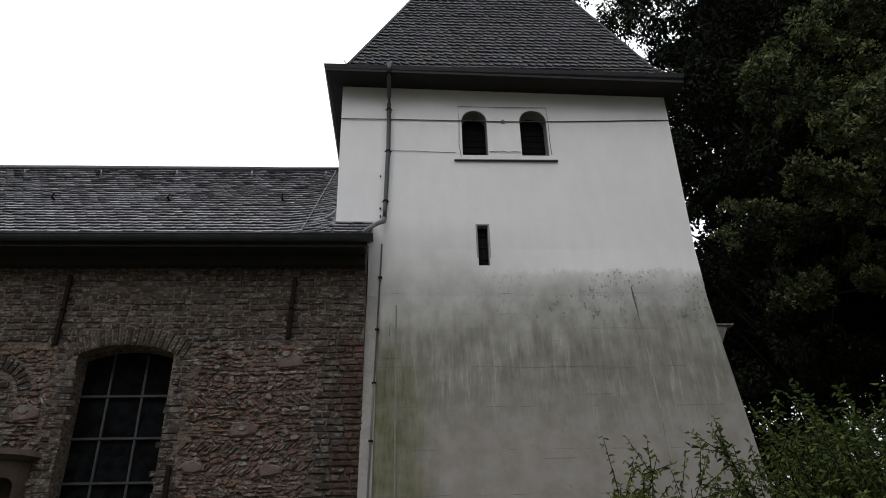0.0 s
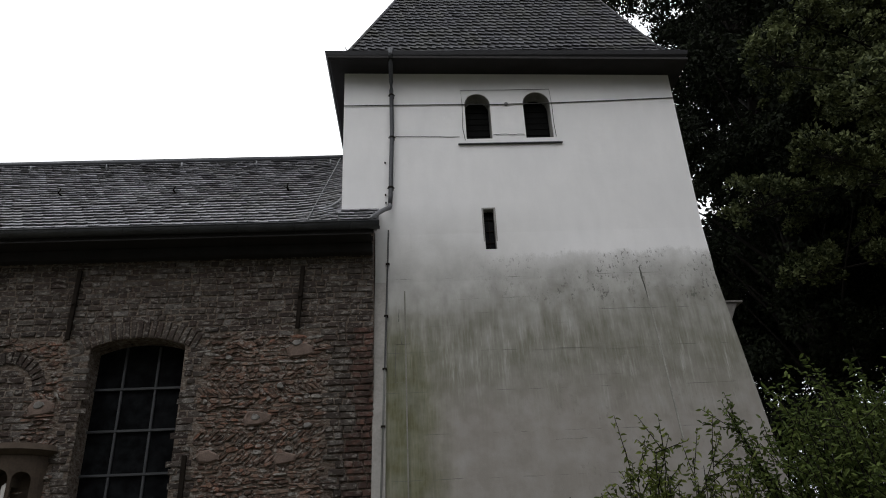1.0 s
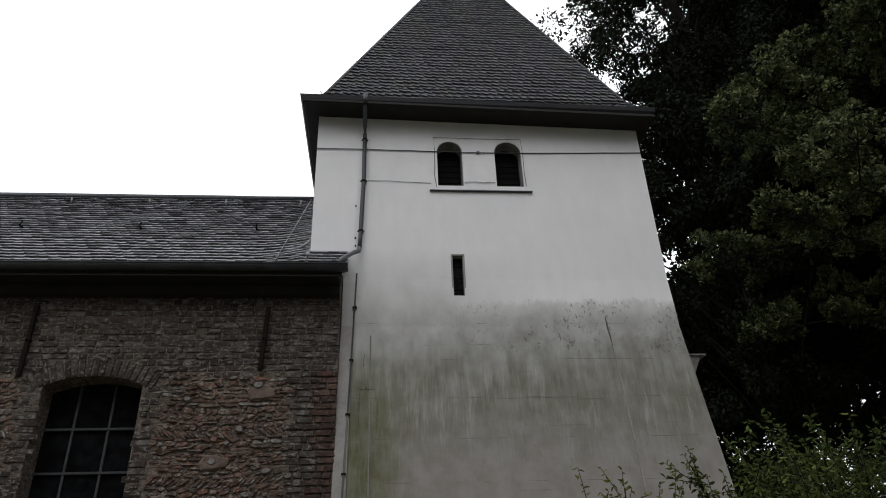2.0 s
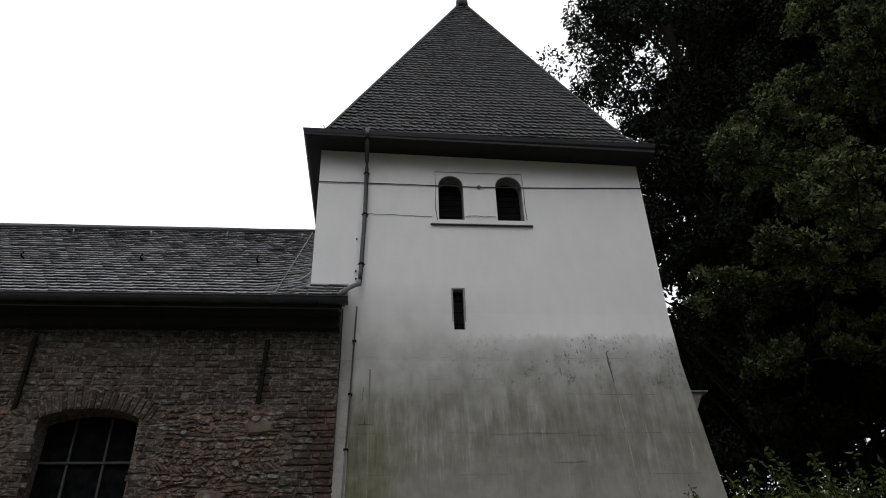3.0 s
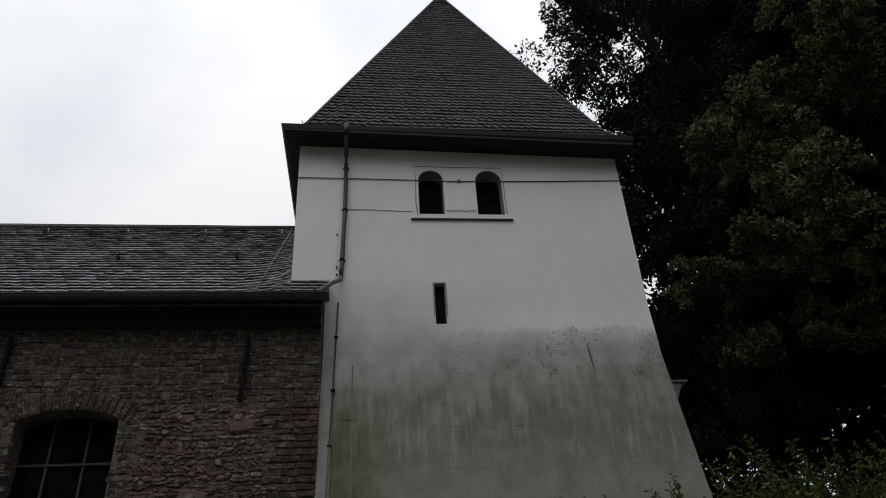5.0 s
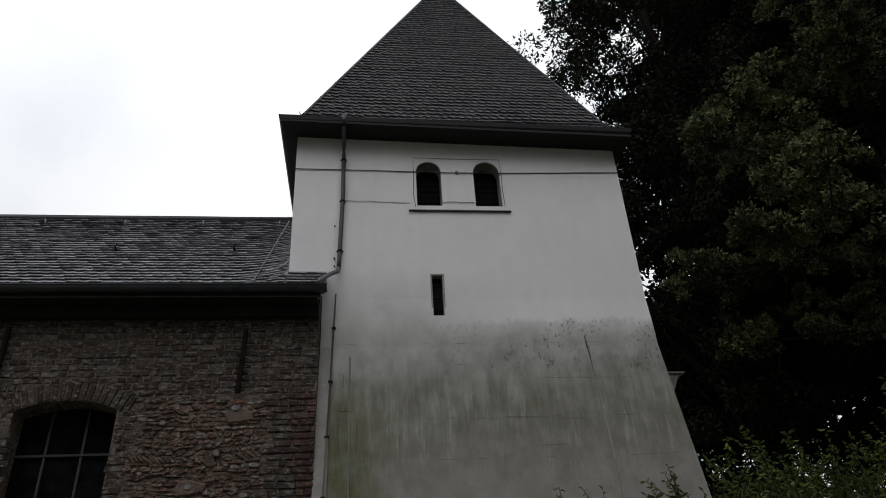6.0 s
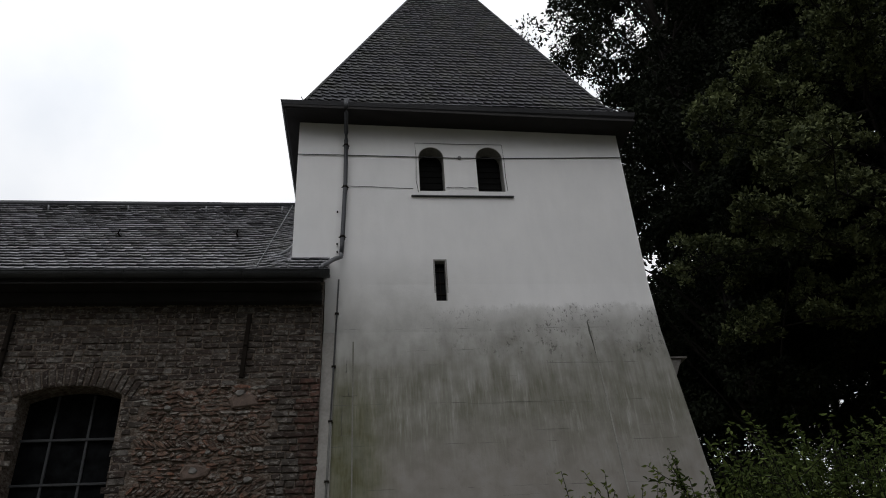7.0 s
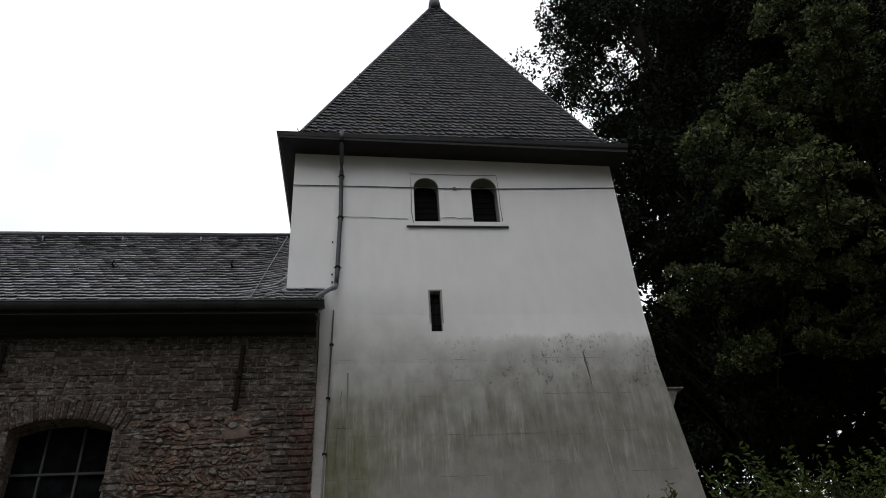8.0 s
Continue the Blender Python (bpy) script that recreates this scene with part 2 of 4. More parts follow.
PALE_STONE = make_plain("pale_stone", (0.55, 0.54, 0.52), 0.85, 0, 6, 0.15)
BARK = make_plain("bark", (0.016, 0.014, 0.012), 0.95, 0, 5, 0.5, 0.1, 0.8)
GROUND = make_plain("worn_grass_and_gravel", (0.125, 0.118, 0.085), 0.95, 0, 0.6, 0.5, 0.1, 0.6)
# near-black tones put the crowns' deep shade into the leaf colour
SHADED_LEAF = make_leaf("shaded_tree_leaves", (0.005, 0.007, 0.0035), (0.019, 0.025, 0.011))
# the pale tuft amount imitates light on the maple's bough tips
NEAR_LEAF = make_leaf("maple_leaves", (0.016, 0.023, 0.009), (0.145, 0.165, 0.072), shade=0.5, skylit=0.85)
SHRUB_LEAF = make_leaf("shrub_leaves", (0.048, 0.066, 0.016), (0.225, 0.26, 0.062), 0.25)
DENSE_LEAF = make_leaf("dense_shrub_leaves", (0.04, 0.06, 0.016), (0.16, 0.205, 0.055), 0.28)
GLASS = make_glass()


# ---- mesh helpers ----
def thing(name, at, label, category, group="", kind=""):
    ob = new(name)
    ob.location = at
    return tagged(ob, label, category, group, kind)


def part(name, bm, material, parent, label="", kind=""):
    """One mesh under a thing or a part; the bmesh is in world metres."""
    me = bpy.data.meshes.new(name)
    bm.to_mesh(me)
    bm.free()
    me.materials.append(material)
    ob = new(name, me)
    if parent is not None:
        ob.parent = parent
        origin = parent.location.copy()
        up = parent.parent
        while up is not None:
            origin += up.location
            up = up.parent
        ob.location = -origin
        # keep world coordinates for the grain: shift the mesh rather than the object
        me.transform(Matrix.Translation(-origin))
        ob.location = (0, 0, 0)
    return tagged(ob, label, kind=kind)


def mesh_part(name, verts, faces, material, parent, label="", kind=""):
    me = bpy.data.meshes.new(name)
    me.from_pydata(verts, [], faces)
    me.materials.append(material)
    ob = new(name, me)
    ob.parent = parent
    return tagged(ob, label, kind=kind)


def box(bm, x0, x1, y0, y1, z0, z1):
    v = [bm.verts.new((x, y, z)) for z in (z0, z1) for y in (y0, y1) for x in (x0, x1)]
    for f in ((0, 2, 3, 1), (4, 5, 7, 6), (0, 1, 5, 4), (2, 6, 7, 3), (0, 4, 6, 2), (1, 3, 7, 5)):
        bm.faces.new([v[k] for k in f])
    return v


def boxed(*spans, bevel=0.0):
    bm = bmesh.new()
    for s in spans:
        box(bm, *s)
    if bevel:
        bmesh.ops.bevel(bm, geom=bm.edges[:], offset=bevel, segments=2, affect="EDGES")
    return bm


def prism(bm, ring, y0, y1):
    """Closes a ring of (x, z) into a solid between two depths."""
    a = [bm.verts.new((x, y0, z)) for x, z in ring]
    b = [bm.verts.new((x, y1, z)) for x, z in ring]
    n = len(ring)
    bm.faces.new(a)
    bm.faces.new(b[::-1])
    for k in range(n):
        bm.faces.new((a[k], b[k], b[(k + 1) % n], a[(k + 1) % n]))
    bmesh.ops.recalc_face_normals(bm, faces=bm.faces[:])


def tube(bm, pts, r, sides=8):
    """A round tube along points; r: one radius or one for each point."""
    pts = [Vector(p) for p in pts]
    rr = [float(q) for q in ([r] * len(pts) if isinstance(r, (int, float)) else r)]
    rings = []
    for k, p in enumerate(pts):
        d = (pts[min(k + 1, len(pts) - 1)] - pts[max(k - 1, 0)]).normalized()
        a = d.orthogonal().normalized() if abs(d.z) > 0.98 else d.cross(Vector((0, 0, 1))).normalized()
        b = d.cross(a)
        rings.append([bm.verts.new(p + rr[k] * (math.cos(t) * a + math.sin(t) * b)) for t in (2 * math.pi * j / sides for j in range(sides))])
    for u, v in zip(rings, rings[1:]):
        for j in range(sides):
            bm.faces.new((u[j], u[(j + 1) % sides], v[(j + 1) % sides], v[j]))
    bm.faces.new(rings[0][::-1])
    bm.faces.new(rings[-1])
    return bm


def tubed(*runs, sides=8):
    bm = bmesh.new()
    for pts, r in runs:
        tube(bm, pts, r, sides)
    for f in bm.faces:
        f.smooth = True
    return bm


def lathe(bm, rings, at, sides=20):
    """A turned solid from (radius, z) pairs."""
    loops = [[bm.verts.new((at[0] + r * math.cos(t), at[1] + r * math.sin(t), at[2] + z)) for t in (2 * math.pi * j / sides for j in range(sides))] for r, z in rings]
    for u, v in zip(loops, loops[1:]):
        for j in range(sides):
            bm.faces.new((u[j], u[(j + 1) % sides], v[(j + 1) % sides], v[j]))
    bm.faces.new(loops[0][::-1])
    bm.faces.new(loops[-1])
    for f in bm.faces:
        f.smooth = True
    return bm


def carve(solid, cutters):
    """The solid with the cutters taken out, as a bmesh."""
    def temp(bm):
        me = bpy.data.meshes.new("temp")
        bmesh.ops.recalc_face_normals(bm, faces=bm.faces[:])
        bm.to_mesh(me)
        bm.free()
        return new("temp", me)
    ob = temp(solid)
    tools = [temp(c) for c in cutters]
    for c in tools:
        m = ob.modifiers.new("cut", "BOOLEAN")
        m.operation, m.solver, m.object = "DIFFERENCE", "EXACT", c
    me = bpy.data.meshes.new_from_object(ob.evaluated_get(bpy.context.evaluated_depsgraph_get()))
    out = bmesh.new()
    out.from_mesh(me)
    for o in (ob, *tools):
        data = o.data
        bpy.data.objects.remove(o)
        bpy.data.meshes.remove(data)
    bpy.data.meshes.remove(me)
    return out


def arch_ring(x0, x1, z0, spring, rise, n=14):
    """An opening's outline with a curved head."""
    c, w = (x0 + x1) / 2, (x1 - x0) / 2
    if rise >= w * 0.99:
        top = [(c + w * math.cos(math.pi * k / n), spring + rise * math.sin(math.pi * k / n)) for k in range(n + 1)]
    else:
        rad = (w * w + rise * rise) / (2 * rise)
        half = math.asin(w / rad)
        top = [(c + rad * math.sin(half - 2 * half * k / n), spring + rise - rad + rad * math.cos(half - 2 * half * k / n)) for k in range(n + 1)]
    return [(x0, z0), (x1, z0)] + top


# ---- ground ----
def build_ground():
    bm = bmesh.new()
    n, s = 60, 1500.0
    grid = {}
    for i in range(n + 1):
        for j in range(n + 1):
            u, v = 2 * i / n - 1, 2 * j / n - 1
            x, y = s * u * abs(u) ** 2, s * v * abs(v) ** 2
            h = 0.06 * noise.noise((x * 0.3, y * 0.3, 0)) if abs(x) > 2 and abs(y + 9.5) > 1 else 0.0
            grid[i, j] = bm.verts.new((x, y, h - 0.03))
    for i in range(n):
        for j in range(n):
            bm.faces.new((grid[i, j], grid[i + 1, j], grid[i + 1, j + 1], grid[i, j + 1]))
    return part("ground", bm, GROUND, None, "churchyard lawn of short grass and soil", kind="structure")


build_ground()

# ---- church tower ----
TX0, TX1, TY0, TY1 = -1.11, 4.50, 0.20, 5.20
KINK, TOP, LEAN = 6.05, 9.70, 0.08
BASE_X0 = -0.59
tower = thing("church_tower", (1.7, 2.7, 0), "white limewashed church tower with a slate spire and sloping stained base", "tower")


def tower_solid():
    """Straight upper storey over a base that leans outwards towards the ground."""
    bm = bmesh.new()
    b = LEAN * KINK
    levels = []
    for z, o in ((-0.1, b), (KINK - 0.3, LEAN * 0.3), (KINK, 0.02), (KINK + 0.5, 0.0), (TOP, 0.0)):
        levels.append([bm.verts.new(p) for p in ((TX0, TY0 - o, z), (TX1 + o, TY0 - o, z), (TX1 + o, TY1 + o, z), (TX0, TY1 + o, z))])
    for u, v in zip(levels, levels[1:]):
        for k in range(4):
            bm.faces.new((u[k], u[(k + 1) % 4], v[(k + 1) % 4], v[k]))
    bm.faces.new(levels[0][::-1])
    bm.faces.new(levels[-1])
    return bm


def prism_of(ring, y0, y1):
    bm = bmesh.new()
    prism(bm, ring, y0, y1)
    return bm


BELFRY = [(0.915, 1.345), (1.905, 2.365)]
cutters = [boxed((TX0 + 0.7, TX1 - 0.7, TY0 + 0.7, TY1 - 0.7, 0.3, TOP - 0.3))]
for x0, x1 in BELFRY:
    cutters.append(prism_of(arch_ring(x0, x1, 8.295, 9.0, (x1 - x0) / 2), -0.5, 1.2))
cutters.append(boxed((1.09, 1.265, -0.5, 1.2, 6.265, 6.97)))
cutters.append(boxed((TX0 - 0.2, BASE_X0, -1.0, 0.62, -0.5, 6.60)))  # where the nave's wall stands
wall = part("wall", carve(tower_solid(), cutters), PLASTER, tower, "white plaster, green-grey streaks on the lower half")
for x0, x1 in BELFRY:
    win = part("belfry_window", boxed((x0 - 0.03, x1 + 0.03, 0.48, 0.52, 8.25, 9.35)), LOUVRE, tower, "dark arched belfry opening")
    for j in range(8):
        z = 8.34 + j * 0.12
        bm = boxed((x0, x1, -0.072, 0.072, -0.004, 0.004))
        bmesh.ops.transform(bm, matrix=pose(0, 0.455, z, 84, 0, 0), verts=bm.verts[:])
        part("louvre", bm, LOUVRE, win)
    # darker lining puts the shade inside the arch into colour
    lining = carve(prism_of(arch_ring(x0 + 0.001, x1 - 0.001, 8.296, 9.0, (x1 - x0) / 2 - 0.001), 0.215, 0.478), [prism_of(arch_ring(x0 + 0.006, x1 - 0.006, 8.301, 9.0, (x1 - x0) / 2 - 0.006), 0.1, 0.5)])
    part("reveal", lining, SHADE_GREY_RENDER, win, "grey lining with the recess shade in its colour")
part("slit_window", boxed((1.07, 1.29, 0.31, 0.34, 6.2, 7.02)), GLASS, tower, "narrow dark slit window")
# same grey lining as painted shade in the slit's recess
part("slit_reveal", carve(boxed((1.091, 1.264, 0.205, 0.308, 6.266, 6.969)), [boxed((1.097, 1.258, 0.1, 0.5, 6.272, 6.963))]), SHADE_GREY_RENDER, tower)
for z in (6.42, 6.62, 6.82):
    part("slit_bar", boxed((1.098, 1.257, 0.29, 0.304, z - 0.007, z + 0.007)), IRON, tower)
part("slit_bar", boxed((1.17, 1.184, 0.286, 0.302, 6.273, 6.962)), IRON, tower)
bm = bmesh.new()
for x0, x1, z0, z1 in ((1.07, 1.088, 6.245, 6.99), (1.267, 1.285, 6.245, 6.99), (1.088, 1.267, 6.245, 6.263), (1.088, 1.267, 6.972, 6.99)):
    box(bm, x0, x1, 0.194, 0.23, z0, z1)
part("slit_surround", bm, SHADE_GREY_RENDER, tower)
# the sill's dark colour stands in for the shadow line below it
bm = boxed((0.77, 2.49, 0.160, 0.26, 8.172, 8.19), bevel=0.004)
part("sill", bm, ZINC, tower, "thin window sill, coloured dark for the shadow line beneath")
# raised edges and seam of the render beside the nave
part("plaster_bead", boxed((-0.06, -0.035, 0.188, 0.21, 6.0, 8.2)), PLASTER, tower)


def sloped_strip(x0, x1, z0, z1, proud, lean_x=0.0):
    """A band lying on the leaning front of the base."""
    bm = bmesh.new()
    ys = [(z, TY0 - LEAN * (KINK - z) - 0.004) for z in (z0, z1)]
    v = []
    for z, y in ys:
        s = lean_x * (KINK - z)
        v.append([bm.verts.new(p) for p in ((x0 + s, y - proud, z), (x1 + s, y - proud, z), (x1 + s, y + 0.06, z), (x0 + s, y + 0.06, z))])
    for k in range(4):
        bm.faces.new((v[0][k], v[0][(k + 1) % 4], v[1][(k + 1) % 4], v[1][k]))
    bm.faces.new(v[0][::-1])
    bm.faces.new(v[1])
    return bm


part("plaster_bead", sloped_strip(-0.168, -0.148, 0.0, 5.6, 0.006), BEAD, tower)
part("plaster_band", sloped_strip(-0.588, -0.41, 0.0, 5.74, 0.03, -0.012), BAND, tower, "pale plaster band along the joint with the nave")
part("plaster_band", boxed((-0.588, -0.41, 0.17, 0.22, 5.742, 6.5)), PLASTER, tower)


def front_y(z):
    """Depth of the tower's front face at a height."""
    return TY0 if z > KINK else TY0 - LEAN * (KINK - z)


def crack(x0, z0, x1, z1, r, seed):
    """A thin dark fissure that wanders between two places of the front."""
    n = max(4, int(math.hypot(x1 - x0, z1 - z0) / 0.06))
    pts = []
    for k in range(n + 1):
        u = k / n
        x, z = x0 + (x1 - x0) * u, z0 + (z1 - z0) * u
        pts.append((x + 0.016 * noise.noise((u * n * 0.7, seed, 0)), front_y(z) - 0.001, z + 0.01 * noise.noise((u * n * 0.7, seed, 5))))
    return tubed((pts, [r * (0.5 + abs(noise.noise((k * 0.9, seed, 9)))) for k in range(n + 1)]), sides=5)


part("crack", crack(3.37, 6.07, 3.43, 5.36, 0.015, 1), CRUST, tower, "dark open crack in the plaster")
part("crack", crack(3.46, 4.62, 3.475, 4.25, 0.006, 11), CRUST, tower)
part("crack", crack(3.31, 6.06, 3.33, 5.9, 0.008, 12), CRUST, tower)
for x0, x1, z, seed in ((3.95, 4.45, 5.78, 21), (3.35, 3.52, 5.24, 22), (0.05, 0.30, 5.86, 23), (0.45, 0.95, 5.83, 24), (2.0, 2.35, 6.10, 25), (1.65, 1.85, 6.08, 26), (1.25, 1.75, 5.45, 27), (0.62, 0.92, 5.44, 28), (1.45, 2.6, 4.62, 29), (2.75, 3.25, 4.60, 30), (3.9, 4.25, 4.25, 31), (2.35, 2.85, 4.22, 32), (0.1, 0.6, 5.02, 33), (1.9, 2.2, 5.02, 34), (-0.55, -0.2, 4.2, 35), (1.8, 2.3, 3.35, 36)):
    part("crack", crack(x0, z, x1, z + 0.012, 0.0017, seed), HAIRLINE, tower)
part("crack", crack(-0.245, 5.32, -0.25, 5.12, 0.006, 3), CRUST, tower)
part("crack", crack(-0.215, 4.90, -0.215, 4.78, 0.006, 4), CRUST, tower)
part("crack", crack(-0.30, 4.77, -0.09, 4.77, 0.005, 5), CRUST, tower)
part("crack", crack(-0.30, 4.76, -0.305, 4.2, 0.005, 6), CRUST, tower)
for x, z in ((-0.43, 7.86), (-0.425, 7.26), (-0.42, 7.12)):
    part("wall_plug", tubed(([(x, 0.17, z), (x, 0.22, z)], 0.012), sides=8), IRON, tower)
part("plaster_seam", sloped_strip(3.405, 3.425, 3.3, 5.74, 0.006, 0.03), PALE_RENDER, tower, "pale vertical seam in the render")
part("plaster_seam", boxed((3.385, 3.42, 0.180, 0.22, 5.742, 6.08)), PLASTER, tower)
bm = boxed((4.35, 5.04, 0.58, 0.9, 5.435, 5.46), (4.4, 4.96, 0.61, 0.87, 5.15, 5.431))
for v in bm.verts:
    if v.co.z < 5.2 and v.co.x > 4.9:
        v.co.x -= 0.14
part("corbel", bm, FIELDSTONE, tower, "small pale stone corbel on the side wall")

# eaves: soffit boards and box gutter round the wall head
G = 0.31
bm = boxed((TX0 - G + 0.06, TX1 + G - 0.09, TY0 - G - 0.1, TY1 + G, TOP - 0.045, TOP - 0.0))
for v in bm.verts:
    v.co.z += 0.045 - 0.028 * (v.co.x - TX0)
part("soffit", bm, DARKWOOD, tower, "dark boarded soffit")


def gutter_ring(x0, x1, y0, y1, z, h, w):
    bm = bmesh.new()
    prof = [(0, 0), (0.02, -h * 0.55), (w * 0.5, -h), (w, -h * 0.75), (w, 0.0), (w - 0.015, 0.0), (w - 0.02, -h * 0.6), (0.035, -h * 0.5), (0.02, 0.0)]
    loops = []
    for cx, cy, sx, sy in ((x0, y0, 1, 1), (x1, y0, -1, 1), (x1, y1, -1, -1), (x0, y1, 1, -1)):
        loops.append([bm.verts.new((cx + sx * o, cy + sy * o, z + d)) for o, d in prof])
    for k in range(4):
        u, v = loops[k], loops[(k + 1) % 4]
        for j in range(len(prof)):
            bm.faces.new((u[j], v[j], v[(j + 1) % len(prof)], u[(j + 1) % len(prof)]))
    bmesh.ops.recalc_face_normals(bm, faces=bm.faces[:])
    return bm


ring_ = gutter_ring(TX0 - G + 0.015, TX1 + G - 0.06, TY0 - G - 0.12, TY1 + G + 0.02, 9.83, 0.135, 0.14)
for v in ring_.verts:
    v.co.z -= 0.018 * (v.co.x - TX0)  # it falls a little towards one end
part("gutter", ring_, DARK_ZINC, tower, "dark zinc eaves gutter")

# spire
APEX = Vector((1.90, 2.55, 16.74))
PROFILE = [(0.20, 9.89), (0.06, 10.0), (-0.075, 10.25)]


def spire_levels():
    out = []
    for o, z in PROFILE:
        out.append([Vector(p) for p in ((TX0 - o, TY0 - o, z), (TX1 + o, TY0 - o, z), (TX1 + o, TY1 + o, z), (TX0 - o, TY1 + o, z))])
    out.append([APEX.copy() for _ in range(4)])
    return out


LEVELS = spire_levels()
bm = bmesh.new()
rings = [[bm.verts.new(p) for p in lev] for lev in LEVELS[:3]]
tip = bm.verts.new(APEX)
for u, v in zip(rings, rings[1:]):
    for k in range(4):
        bm.faces.new((u[k], u[(k + 1) % 4], v[(k + 1) % 4], v[k]))
for k in range(4):
    bm.faces.new((rings[-1][k], rings[-1][(k + 1) % 4], tip))
bm.faces.new(rings[0][::-1])
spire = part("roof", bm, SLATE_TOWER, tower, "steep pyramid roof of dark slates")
bm = bmesh.new()
lathe(bm, [(0.17, -0.25), (0.15, 0.02), (0.10, 0.27), (0.09, 0.32), (0.12, 0.34), (0.12, 0.37)], APEX)
finial = part("finial", bm, ZINC, tower, "lead-clad finial with a ball")
bm = bmesh.new()
lathe(bm, [(0.03, 0.35)] + [(0.165 * math.sin(a), 0.51 - 0.165 * math.cos(a)) for a in (math.pi * k / 12 for k in range(1, 12))] + [(0.02, 0.69), (0.012, 1.3)], APEX)
part("ball", bm, ZINC, finial)
part("spike", tubed(([(-1.02, 0.10, 10.02), (-1.10, 0.06, 10.16)], 0.008), sides=6), ZINC_LIGHT, spire)

# downpipe
bm = tubed(([(-0.31, -0.19, 9.74), (-0.31, -0.17, 9.62), (-0.31, 0.06, 9.38), (-0.31, 0.12, 9.26), (-0.31, 0.12, 8.4), (-0.345, 0.12, 7.2), (-0.355, 0.12, 7.02)], 0.035), sides=12)
pipe = part("downpipe", bm, ZINC, tower, "grey zinc downpipe emptying into the nave gutter")
part("pipe_elbow", tubed(([(-0.355, 0.12, 7.06), (-0.36, 0.10, 6.98), (-0.44, -0.04, 6.87), (-0.59, -0.32, 6.61), (-0.63, -0.38, 6.51)], 0.034), sides=12), ELBOW, pipe, "paler zinc elbow")
for z in (9.15, 8.3, 7.35):
    x = -0.31 - 0.029 * max(0.0, 8.4 - z)
    part("pipe_bracket", tubed(([(x, 0.12, z - 0.015), (x, 0.12, z + 0.015)], 0.044), ([(x + 0.03, 0.13, z), (x + 0.03, 0.22, z)], 0.012), ([(x - 0.06, 0.13, z), (x + 0.06, 0.13, z)], 0.008)), IRON, pipe)
part("downpipe_collar", tubed(([(-0.31, -0.205, 9.86), (-0.31, -0.20, 9.68)], [0.044, 0.040]), sides=12), ZINC, pipe, "outlet collar clasping the gutter")


# cables of the lightning conductor on the front
def slack(a, b, n, wobble):
    a, b = Vector(a), Vector(b)
    return [a.lerp(b, k / n) + Vector((0, 0, wobble * noise.noise((k * 0.7 + a.x, a.z, 0)))) for k in range(n + 1)]


stays = [(TX0, 0.185, 9.005), (-0.3, 0.186, 9.0), (0.85, 0.187, 8.985), (1.62, 0.187, 8.975), (2.4, 0.188, 8.985), (TX1, 0.190, 9.045)]
part("cable", tubed(([p for a, b in zip(stays, stays[1:]) for p in slack(a, b, 6, 0.006)[:-1]] + [Vector(stays[-1])], 0.008), sides=6), CABLE, tower, "thin dark cable along the wall")
part("cable", tubed((slack((-0.28, 0.188, 8.37), (0.80, 0.194, 8.335), 10, 0.01), 0.004), sides=6), CABLE, tower)
loop = [(0.89, 0.186, 8.26), (0.86, 0.186, 8.5), (0.875, 0.186, 9.0), (0.86, 0.186, 9.285), (1.6, 0.186, 9.275), (2.38, 0.186, 9.275), (2.395, 0.186, 8.9), (2.388, 0.186, 8.6), (2.40, 0.186, 8.30)]
part("cable", tubed((loop, 0.0045), sides=6), CABLE, tower, "thin wire framing the belfry openings")
part("cable", tubed((slack((1.36, 0.188, 8.36), (1.88, 0.188, 8.36), 5, 0.02), 0.005), sides=6), CABLE, tower)
bm = bmesh.new()
bmesh.ops.create_icosphere(bm, subdivisions=2, radius=0.035, matrix=pose(1.62, 0.185, 8.978))
part("cable_clamp", bm, ZINC_LIGHT, tower)
runs = [(-0.385 - 0.030 * (6.62 - z), (0.16 if z > KINK else TY0 - LEAN * (KINK - z) - 0.045), z) for z in (6.62, 6.05, 5.2, 4.4, 3.6, 2.6, 1.4, 0.0)]
rod = part("conductor_rod", tubed((runs, 0.012), sides=6), CABLE, tower, "thin lightning conductor beside the nave corner")
# highlight on the lower rod, put in as a slightly paler tube
part("rod_pale_run", tubed(([(x, y, z) for x, y, z in runs if z < 5.0], 0.013), sides=8), ROD_HIGHLIGHT, rod, "pale grey lower run with the rod's highlight as colour")
for x, y, z in runs[1:-1]:
    part("rod_clip", boxed((x - 0.03, x + 0.03, y - 0.015, y + 0.05, z - 0.012, z + 0.012)), IRON, rod)

# ---- nave ----
NX0, NX1 = -15.0, -0.60
EAVE_Z, RIDGE_Y, RIDGE_Z = 6.45, 2.75, 9.62
nave = thing("church_nave", (-6.0, 2.7, 0), "old brick and rubble church nave with a slate roof", "church")
WX0, WX1, WZ0, WZ1 = -4.49, -3.20, 1.9, 4.83
body = boxed((NX0, NX1 - 0.004, 0.0, 0.6, -0.1, 6.55))
front = part("wall", carve(body, [prism_of(arch_ring(WX0, WX1, WZ0, WZ1, 0.13), -0.5, 1.0)]), MORTAR, nave, "weathered brick and rubble wall with lime mortar")
part("back_wall", boxed((NX0, TX0 - 0.01, 4.8, 5.4, -0.1, 6.55)), MORTAR, nave)
bm = bmesh.new()
prism(bm, [(0.6, -0.1), (4.8, -0.1), (4.8, 6.6), (RIDGE_Y, RIDGE_Z - 0.3), (0.6, 6.6)], 0, 0.6)
